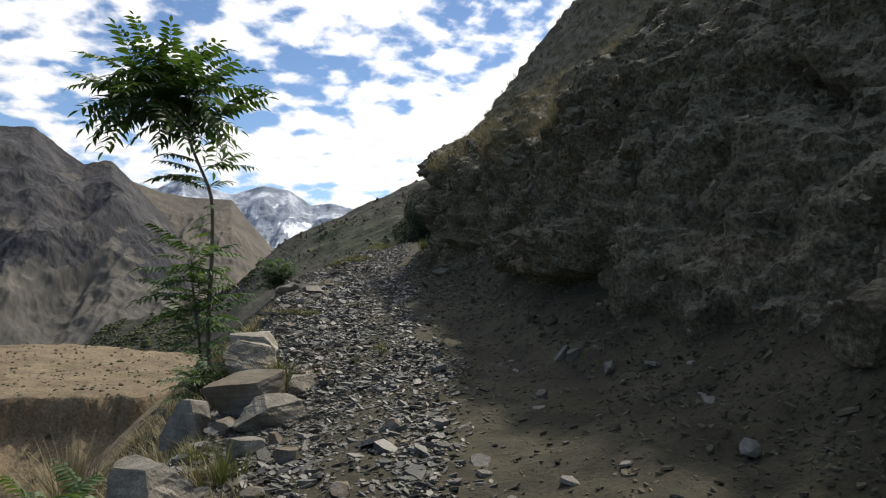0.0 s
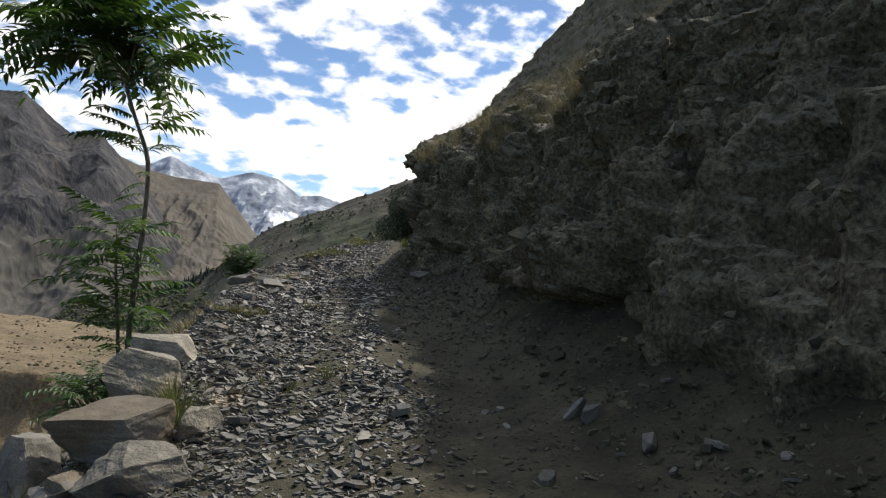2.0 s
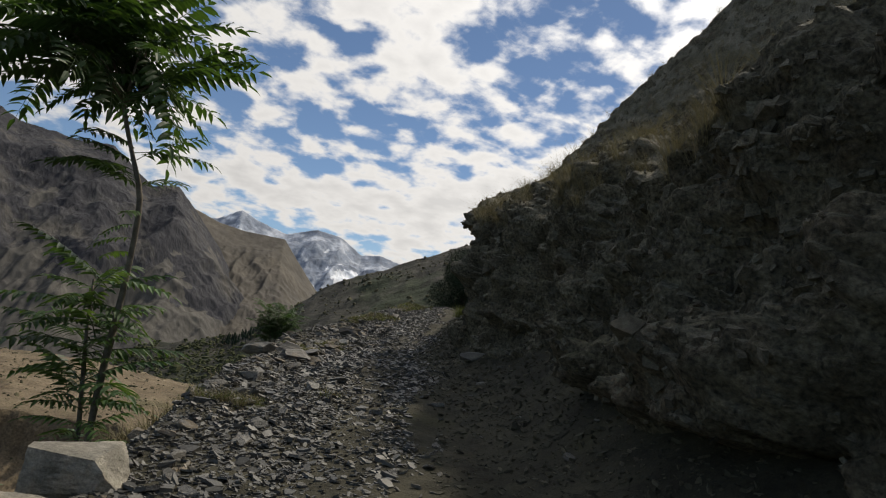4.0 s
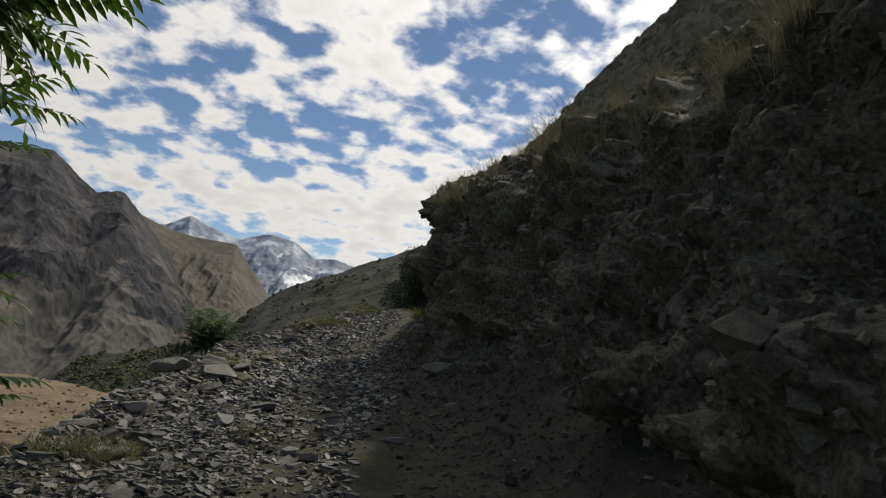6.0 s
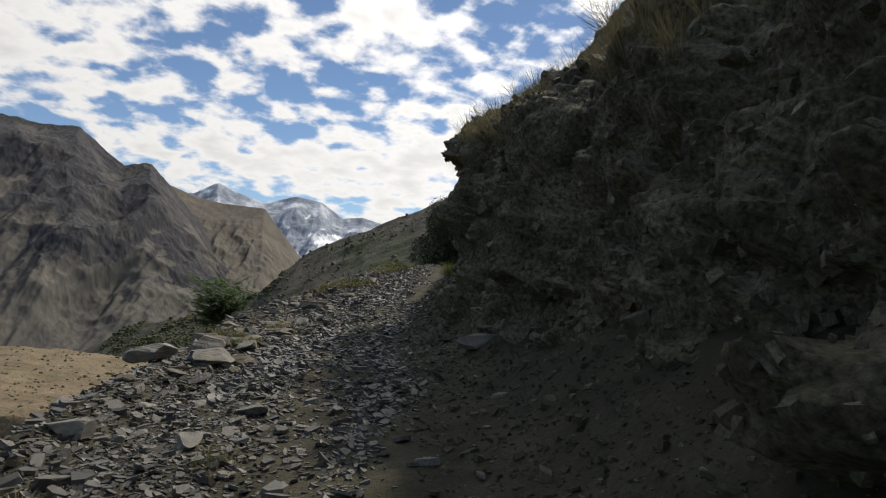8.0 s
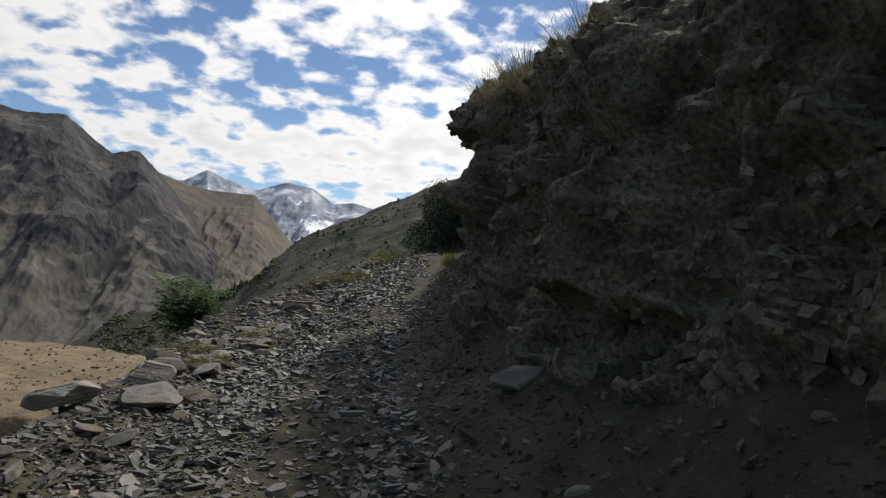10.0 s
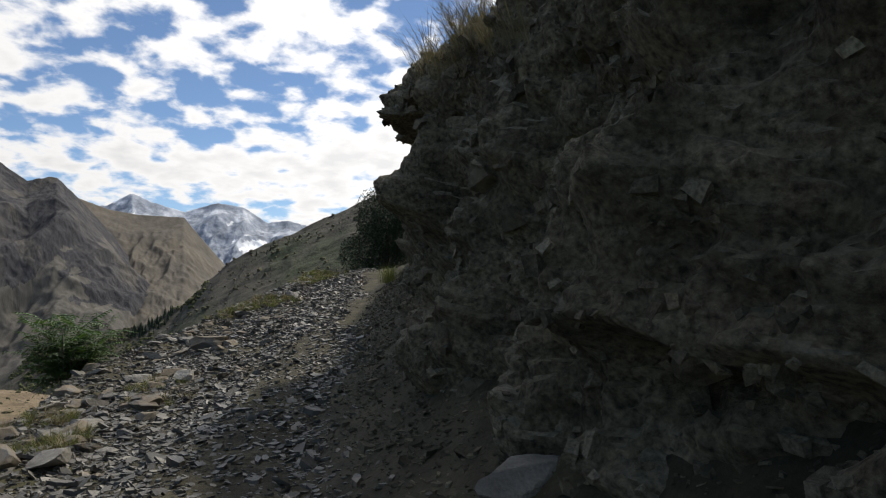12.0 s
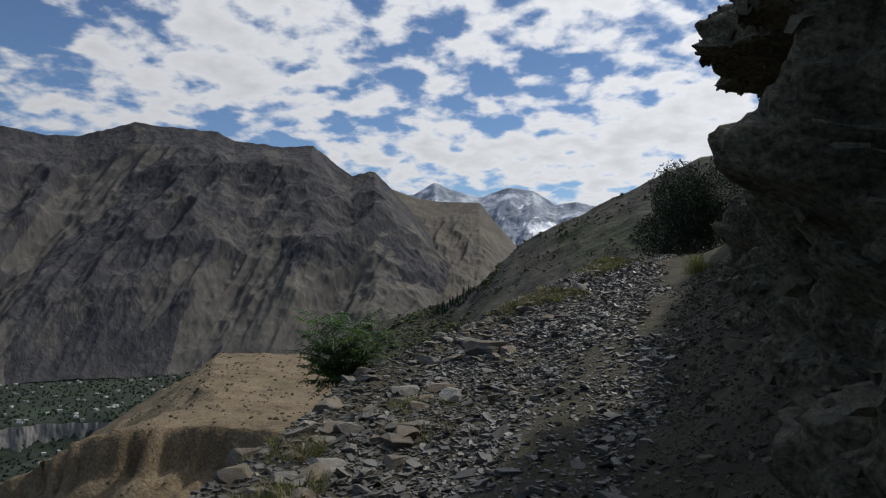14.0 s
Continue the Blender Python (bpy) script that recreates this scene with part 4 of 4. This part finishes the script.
def dry_bush(y, t, height, seed):
    """A leafless bush on the brow: thin stems from one root, each with side twigs."""
    r = np.random.default_rng(seed)
    i = int(np.argmin(np.abs(CLIFF_GRID[:, 0, 1] - y)))
    verts, faces = [], []

    def twig(a, b, w):
        side = np.cross(b - a, r.normal(0, 1, 3))
        side = side / (np.linalg.norm(side) + 1e-9) * w
        mid = 0.5 * (a + b) + r.normal(0, 0.02, 3)
        k = len(verts)
        verts.extend([a - side, a + side, mid - side * 0.7, mid + side * 0.7, b])
        faces.extend([(k, k + 1, k + 3, k + 2), (k + 2, k + 3, k + 4)])

    for _ in range(34):
        d = r.normal(0, 0.55, 3) + np.array([-0.35, -0.15, 1.0])
        tip = d / np.linalg.norm(d) * height * r.uniform(0.6, 1.1)
        twig(r.normal(0, 0.03, 3), tip, 0.004)
        for _ in range(7):
            at = tip * r.uniform(0.35, 0.95)
            twig(at, at + (tip * 0.4 + r.normal(0, 0.25, 3) * height) * r.uniform(0.4, 0.9), 0.0022)
    ob = new("dry_bush", raw_mesh("dry_bush", verts, faces, M_GRASS))
    ob.matrix_basis = pose(*map(float, CLIFF_GRID[i, t])) @ Matrix.Scale(0.75, 4)
    tagged(ob, "leafless dry bush rooted on the cliff brow", "bush", "dry bushes on the brow")


for k, (by, bt, bh) in enumerate(((12.6, 118, 0.45), (14.3, 114, 0.5), (15.2, 118, 0.6), (16.1, 113, 0.45), (17.0, 117, 0.55), (18.1, 112, 0.4), (19.4, 118, 0.45))):
    dry_bush(by, bt, bh, 650 + k)


def edge_weeds():
    green, dry = [], []
    for _ in range(5200):
        y = 3 + 33 * rng.random() ** 1.2
        xe = float(x_edge(y))
        x = xe + rng.normal(0.3, 0.35) + (0.25 if y > 9 else 0)
        if value_noise(x * 0.9, y * 0.9, 77) < (0.09 if y < 14 else 0.02):
            continue
        if -2.6 < x < -0.9 and 4.6 < y < 9.5 and rng.random() < 0.75:
            continue
        s = rng.uniform(0.4, 1.15) * (1.0 if y < 12 else 0.9)
        (green if rng.random() < 0.62 else dry).append((x, y, ground_at(x, y) - 0.01, rng.uniform(0, 6.3), s, 0))
    tufts = [blades(26, 0.15, 0.085, 500 + i, 1.0, 0.004) for i in range(5)]
    scatter("weeds", "yellow-green weeds between the edge stones", "weeds", tufts, green, M_WEED)
    scatter("straw_grass", "pale dry grass between the edge stones", "grass", tufts, dry, M_GRASS)
    slope = []
    for _ in range(1300):
        x, y = -2.0 - 6 * rng.random() ** 1.6, rng.uniform(4, 18)
        if x < float(x_edge(y)) - 0.3:
            slope.append((x, y, ground_at(x, y) - 0.02, rng.uniform(0, 6.3), rng.uniform(0.8, 2.0), 0))
    scatter("slope_grass", "pale dry grass and thorn on the slope below", "grass", tufts, slope, M_GRASS)


edge_weeds()


def tussock(x, y, name, label, n, h, spread, seed, mat, lean=0.7):
    v, f = blades(n, h, spread, seed, lean, 0.005, 3)
    ob = new(name, raw_mesh(name, v, f, mat))
    ob.matrix_basis = pose(x, y, ground_at(x, y) - 0.02)
    return tagged(ob, label, "weed")


tussock(-1.62, 8.05, "weed_tussock", "grey-green weed tussock before a tall boulder", 130, 0.42, 0.16, 600, M_WEED)
tussock(-1.40, 5.6, "weed_tussock", "yellow-green weed beside a slate boulder", 60, 0.30, 0.08, 601, M_WEED)
tussock(-2.9, 6.6, "thorn_bush", "pale dry thorn bush on the slope", 220, 0.8, 0.25, 602, M_GRASS)
tussock(-2.2, 4.9, "weed_tussock", "straw-coloured weed at the drop", 90, 0.45, 0.14, 603, M_GRASS)
tussock(-0.75, 29.5, "yellow_bush", "yellow-green bush at the cliff foot", 260, 0.5, 0.3, 604, M_WEED)


def juniper(x, y, size, height):
    base = new("juniper_bush")
    z = ground_at(x, y) - 0.1
    base.matrix_basis = pose(x, y, z)
    tagged(base, "dense dark evergreen bush at the crest of the track", "bush")
    r = np.random.default_rng(9)
    lobes = []
    for i in range(16):
        a = r.uniform(0, 6.3)
        q = r.uniform(0, 0.75)
        h = height * r.uniform(0.12, 0.78)
        lobes.append((math.cos(a) * q * size, math.sin(a) * q * size, h, r.uniform(0.35, 0.62) * size * (1.15 - 0.55 * h / height)))
        run = bend([(0, 0, 0), (math.cos(a) * q * size * 0.4, math.sin(a) * q * size * 0.4, h * 0.4), lobes[-1][:3]], 6)
        part("branch", tube_mesh("branch", run, np.linspace(0.06, 0.015, 6), M_BARK, 6), base)
    verts, faces = [], []
    for _ in range(42000):
        lx, ly, lz, lr = lobes[int(r.integers(0, len(lobes)))]
        d = r.normal(0, 1, 3)
        d /= np.linalg.norm(d)
        p = np.array([lx, ly, lz]) + d * lr * r.uniform(0.55, 1.1) ** 0.7 * np.array([1, 1, 1.15])
        if p[2] < 0.02:
            continue
        u, w = r.normal(0, 1, 3), r.normal(0, 1, 3)
        u = u / np.linalg.norm(u) * 0.05 + d * 0.02
        w = w / np.linalg.norm(w) * 0.026
        b = len(verts)
        verts += [p - w, p + w, p + u]
        faces.append((b, b + 1, b + 2))
    part("crown", raw_mesh("crown", verts, faces, M_JUNIPER), base)


juniper(-1.0, 38.2, 1.75, 3.1)


# ---- distance ----
def conifers():
    V, F, off = [], [], 0
    row = 46
    xs = np.concatenate([-93 + 15 * rng.random(row), rng.uniform(-110, 10, 560)])
    ys = np.concatenate([250 + rng.normal(0, 2, row), rng.uniform(135, 248, 560)])
    zs, grove = h_mid(xs, ys), value_noise(xs * 0.035, ys * 0.035, 91)
    for k, (x, y, z) in enumerate(zip(xs, ys, zs - 0.3)):
        if k >= row and grove[k] < -0.02:
            continue
        h = rng.uniform(1.6, 3.8) * (1.0 if k < 46 else 0.7)
        w = h * rng.uniform(0.14, 0.24)
        for tier in range(3):
            zb, zt = z + h * (0.08 + 0.27 * tier), z + h * (0.5 + 0.25 * tier)
            ww = w * (1 - 0.27 * tier)
            a0 = rng.uniform(0, 1)
            ring = [(x + ww * rng.uniform(0.7, 1.15) * math.cos(a0 + i * 1.0472), y + ww * rng.uniform(0.7, 1.15) * math.sin(a0 + i * 1.0472), zb) for i in range(6)]
            V += ring + [(x, y, zt)]
            F += [(off + i, off + (i + 1) % 6, off + 6) for i in range(6)]
            off += 7
    ob = new("far_conifers", raw_mesh("far_conifers", V, F, M_PINE))
    tagged(ob, "scattered dark conifers on the far hillside", "trees", kind="stuff")


conifers()


def clumps(name, label, n, box, size, mat, keep, seed):
    """Low rounded scrub, each a small ragged cushion of faces."""
    r = np.random.default_rng(seed)
    V, F, off = [], [], 0
    xs, ys = r.uniform(box[0], box[1], n), r.uniform(box[2], box[3], n)
    zs = h_mid(xs, ys)
    ok = keep(xs, ys, zs)
    for x, y, z in zip(xs[ok], ys[ok], zs[ok]):
        s = size * r.lognormal(0, 0.4)
        ring = [(x + s * r.uniform(0.7, 1.2) * math.cos(i * 1.0472), y + s * r.uniform(0.7, 1.2) * math.sin(i * 1.0472), z - 0.1 * s) for i in range(6)]
        mid = [(x + s * r.uniform(0.5, 1.0) * math.cos(i * 1.0472 + 0.5), y + s * r.uniform(0.5, 1.0) * math.sin(i * 1.0472 + 0.5), z + s * r.uniform(0.35, 0.7)) for i in range(6)]
        V += ring + mid + [(x, y, z + s * r.uniform(0.7, 1.1))]
        F += [(off + i, off + (i + 1) % 6, off + 6 + (i + 1) % 6, off + 6 + i) for i in range(6)] + [(off + 6 + i, off + 6 + (i + 1) % 6, off + 12) for i in range(6)]
        off += 13
    ob = new(name, raw_mesh(name, V, F, mat))
    tagged(ob, label, "scrub", kind="stuff")


M_SCRUB = material("dry_scrub", [(0.05, 0.05, 0.028), (0.11, 0.1, 0.058)], 0.8, 5, 0.95, 0, island=0.4)
clumps("terrace_scrub", "small olive scrub dotted over the sandy terrace", 2200, (-75, -4, 45, 100), 0.11, M_SCRUB, lambda x, y, z: z > -13.5, 31)
clumps("hill_scrub", "dark scrub scattered over the far hillside", 2400, (-125, 30, 115, 256), 0.42, M_SCRUB, lambda x, y, z: value_noise(x * 0.04, y * 0.04, 93) > -0.12, 33)


M_SHELF = material("green_scrub", [(0.045, 0.055, 0.022), (0.09, 0.095, 0.04)], 0.8, 5, 0.95, 0, island=0.4)
clumps("shelf_scrub", "yellow-green scrub along the low shelf of the hillside", 1700, (-128, -66, 222, 258), 0.5, M_SHELF, lambda x, y, z: value_noise(x * 0.08, y * 0.08, 95) > -0.15, 35)


# ---- slate shards on the track ----
def shard_arrays(n, seed, lo, hi, pick):
    """Flat many-sided shards lying on the ground: vertices n x 12 x 3."""
    r = np.random.default_rng(seed)
    x, y, s = pick(r, n)
    n = len(x)
    k = 6
    ang = (np.arange(k)[None, :] + r.uniform(-0.33, 0.33, (n, k))) * (2 * math.pi / k)
    rad = r.uniform(0.5, 1.15, (n, k))
    px, py = np.cos(ang) * rad * s[:, None], np.sin(ang) * rad * (s * r.uniform(0.35, 0.85, n))[:, None]
    th = s * r.uniform(0.13, 0.34, n)
    turn = r.uniform(0, 2 * math.pi, n)
    tx, ty = r.normal(0, 0.25, n), r.normal(0, 0.25, n)
    ox, oy = r.normal(0, 0.05, (n, 1)) * s[:, None], r.normal(0, 0.05, (n, 1)) * s[:, None]
    low = np.stack([px, py, np.zeros_like(px) - 0.35 * th[:, None]], -1)
    top = np.stack([px * 0.9 + ox, py * 0.9 + oy, np.zeros_like(px) + th[:, None] * r.uniform(0.85, 1.1, (n, k))], -1)
    P = np.concatenate([low, top], 1)
    P[..., 2] += P[..., 0] * tx[:, None] + P[..., 1] * ty[:, None]
    c, sn = np.cos(turn)[:, None], np.sin(turn)[:, None]
    X, Y = P[..., 0] * c - P[..., 1] * sn, P[..., 0] * sn + P[..., 1] * c
    zg = h_near(x, y) + 0.018 * fbm(x * 6, y * 6, 4, 0.6, 71)
    return np.stack([X + x[:, None], Y + y[:, None], P[..., 2] + zg[:, None]], -1)


SIDES = [[i, (i + 1) % 6, 6 + (i + 1) % 6, 6 + i] for i in range(6)]


def shards_object(name, P, mat, label):
    n = len(P)
    base = (np.arange(n) * 12)[:, None]
    hexes = base + np.arange(6, 12)[None, :]
    quads = (base[:, :, None] + np.array(SIDES)[None]).reshape(-1)
    idx = np.concatenate([hexes.reshape(-1), quads])
    starts = np.concatenate([np.arange(n) * 6, n * 6 + np.arange(n * 6) * 4])
    me = bpy.data.meshes.new(name)
    me.vertices.add(n * 12)
    me.vertices.foreach_set("co", P.reshape(-1).astype(np.float32))
    me.loops.add(len(idx))
    me.loops.foreach_set("vertex_index", idx.astype(np.int32))
    me.polygons.add(len(starts))
    me.polygons.foreach_set("loop_start", starts.astype(np.int32))
    me.polygons.foreach_set("use_smooth", np.zeros(len(starts), dtype=bool))
    me.update()
    me.validate()
    me.materials.append(mat)
    return tagged(new(name, me), label, "gravel", kind="stuff")


def x_gravel(y):
    return knots(y, (2, 0.25), (6, 0.15), (9, -0.05), (12, -0.25), (16, -0.7), (20, -1.1), (25, -1.2), (36, -1.3))


def lane(r, n):
    y = 1.5 + 34.8 * r.random(n * 3) ** 1.12
    xe, xr = x_edge(y), x_gravel(y)
    x = xe - 0.3 + (xr - xe + 0.15 + 0.5 * value_noise(y * 0.8, y * 0, 9)) * r.random(n * 3) ** 0.92
    stray = smooth(0.6, 0.0, xr - x)
    x = x + stray * (np.abs(r.normal(0, 0.22, n * 3)) - 0.12 + 0.45 * value_noise(x * 1.3, y * 1.6, 17)) * smooth(2, 5, y)
    thin = smooth(0.35, -0.05, np.abs(x - (xr - 0.75)) - 0.12 + 0.5 * value_noise(x * 1.5, y * 0.5, 7))
    keep = r.random(n * 3) < (1 - 0.75 * thin) * (0.6 + 0.9 * (value_noise(x * 1.1, y * 1.1, 3) + 0.35))
    x, y = x[keep][:n], y[keep][:n]
    s = np.clip(r.lognormal(math.log(0.0225), 0.5, len(x)), 0.011, 0.11)
    return x, y, s * (1 + 0.2 * smooth(12, 20, y))


def sparse(r, n):
    y = 2.4 + 26 * r.random(n) ** 1.3
    xr, xb = x_gravel(y), x_base(y)
    x = xr + (xb - xr + 0.1) * r.random(n)
    return x, y, np.clip(r.lognormal(math.log(0.014), 0.55, n), 0.006, 0.055)


M_RUBBLE = material("brown_rubble", [(0.042, 0.039, 0.025), (0.10, 0.092, 0.062)], 5.0, 6, 0.9, 0.5, 50.0, 0.012, (0.15, 0.125, 0.085), 1.5, island=0.5, cut=(0.58, 0.66))
shards_object("gravel", shard_arrays(84000, 801, 0, 0, lane), M_SHARD, "grey slate shards covering the track")
shards_object("loose_shards", shard_arrays(10000, 802, 0, 0, sparse), M_RUBBLE, "sparse brown-grey shards on the bare dirt")


def rubble(r, n):
    y = 2.4 + 27 * r.random(n) ** 1.2
    x = x_base(y) + r.normal(-0.35, 0.30, n)
    return x, y, np.clip(r.lognormal(math.log(0.016), 0.55, n), 0.006, 0.07)


def thick(P, k):
    """The same shards made chunkier."""
    low = P[:, :6].mean(1, keepdims=True)
    Q = P.copy()
    Q[..., 2] = low[..., 2] + (P[..., 2] - low[..., 2]) * k
    return Q


shards_object("talus_rubble", thick(shard_arrays(6000, 803, 0, 0, rubble), 1.6), M_RUBBLE, "brown rubble heaped along the cliff foot")


M_CHIP = material("cliff_chips", [(0.06, 0.053, 0.037), (0.12, 0.107, 0.076), (0.2, 0.178, 0.13)], 4.0, 8, 0.95, 0.8, 40.0, 0.02, (0.14, 0.11, 0.075), 1.5, island=0.4, fine=0.5, cut=(0.55, 0.68))


def cliff_chips(n):
    """Angular chips and cobbles that stick out of the crumbling face."""
    r = np.random.default_rng(811)
    rows, cols = CLIFF_GRID.shape[:2]
    i, j = r.integers(60, rows - 130, n * 2), (r.random(n * 2) ** 0.9 * 225).astype(int) + 3
    p = CLIFF_GRID[i, j]
    keep = r.random(n * 2) < 0.5 + 1.3 * value_noise(p[:, 1] * 0.9 + p[:, 0], p[:, 2] * 0.9, 19)
    p = p[keep][:n]
    n = len(p)
    s = np.clip(r.lognormal(math.log(0.028), 0.5, n), 0.012, 0.065)
    corner = np.array([(-1, -1, -1), (1, -1, -1), (1, 1, -1), (-1, 1, -1), (-1, -1, 1), (1, -1, 1), (1, 1, 1), (-1, 1, 1)], float)
    q = corner[None] * r.uniform(0.45, 1.0, (n, 8, 3)) * np.stack([s, s * r.uniform(0.5, 1, n), s * r.uniform(0.25, 0.8, n)], -1)[:, None]
    u = r.normal(0, 1, (n, 4))
    w, x, y, z = (u / np.linalg.norm(u, axis=1)[:, None]).T
    turn = np.stack([1 - 2 * (y * y + z * z), 2 * (x * y - z * w), 2 * (x * z + y * w), 2 * (x * y + z * w), 1 - 2 * (x * x + z * z), 2 * (y * z - x * w),
                     2 * (x * z - y * w), 2 * (y * z + x * w), 1 - 2 * (x * x + y * y)], -1).reshape(n, 3, 3)
    v = (np.einsum("nij,nkj->nki", turn, q) + p[:, None]).reshape(-1, 3)
    box = np.array([(0, 3, 2, 1), (4, 5, 6, 7), (0, 1, 5, 4), (1, 2, 6, 5), (2, 3, 7, 6), (3, 0, 4, 7)])
    f = ((np.arange(n) * 8)[:, None, None] + box[None]).reshape(-1, 4)
    ob = new("cliff_chips", raw_mesh("cliff_chips", v, f.tolist(), M_CHIP))
    tagged(ob, "grey-brown angular chips bedded in the crumbling cliff", "rubble", kind="stuff")


cliff_chips(17000)


def cliff_stones():
    """The larger stones bedded in the face, each a piece of the cliff."""
    r = np.random.default_rng(815)
    shapes = [rock_mesh("stone", 1, 0.8, 0.6, M_CHIP, 820 + i, 8, 3) for i in range(8)]
    rows = CLIFF_GRID.shape[0]
    for k in range(170):
        i, j = int(r.integers(90, rows - 170)), int(r.integers(6, 190))
        s = float(np.clip(r.lognormal(math.log(0.17), 0.35), 0.1, 0.27))
        ob = new("stone", shapes[k % 8])
        ob.parent = cliff
        ob.matrix_basis = pose(*map(float, CLIFF_GRID[i, j]), r.normal(0, 25), r.normal(-15, 25), r.uniform(0, 360)) @ Matrix.Scale(s, 4)


cliff_stones()


def single_stones():
    """The larger shards nearest the walk, each a piece of its own."""
    r = np.random.default_rng(805)
    shapes = []
    for i in range(10):
        P = shard_arrays(1, 900 + i, 0, 0, lambda q, n: (np.array([0.0]), np.array([5.0]), np.array([1.0])))[0]
        P = P - np.array([0, 5.0, float(P[:6, 2].mean()) + 0.1])
        shapes.append(raw_mesh("stone", P, [tuple(range(6, 12))] + [tuple(q) for q in SIDES], M_STONE))
    for _ in range(300):
        y = 4.3 + 11 * r.random() ** 1.2
        xe, xr = float(x_edge(y)), float(x_gravel(y))
        x = r.uniform(xe + 0.1, xr + 0.1) if r.random() < 0.8 else r.uniform(xr, float(x_base(y)) - 0.2)
        s = float(np.clip(r.lognormal(math.log(0.06), 0.3), 0.04, 0.12))
        ob = new("stone", shapes[int(r.integers(0, 10))])
        ob.parent = track
        ob.matrix_basis = pose(x, y, ground_at(x, y) + 0.10 * s, r.normal(0, 8), r.normal(0, 8), r.uniform(0, 360)) @ Matrix.Diagonal((s, s, s * r.uniform(0.6, 1.1), 1))


single_stones()
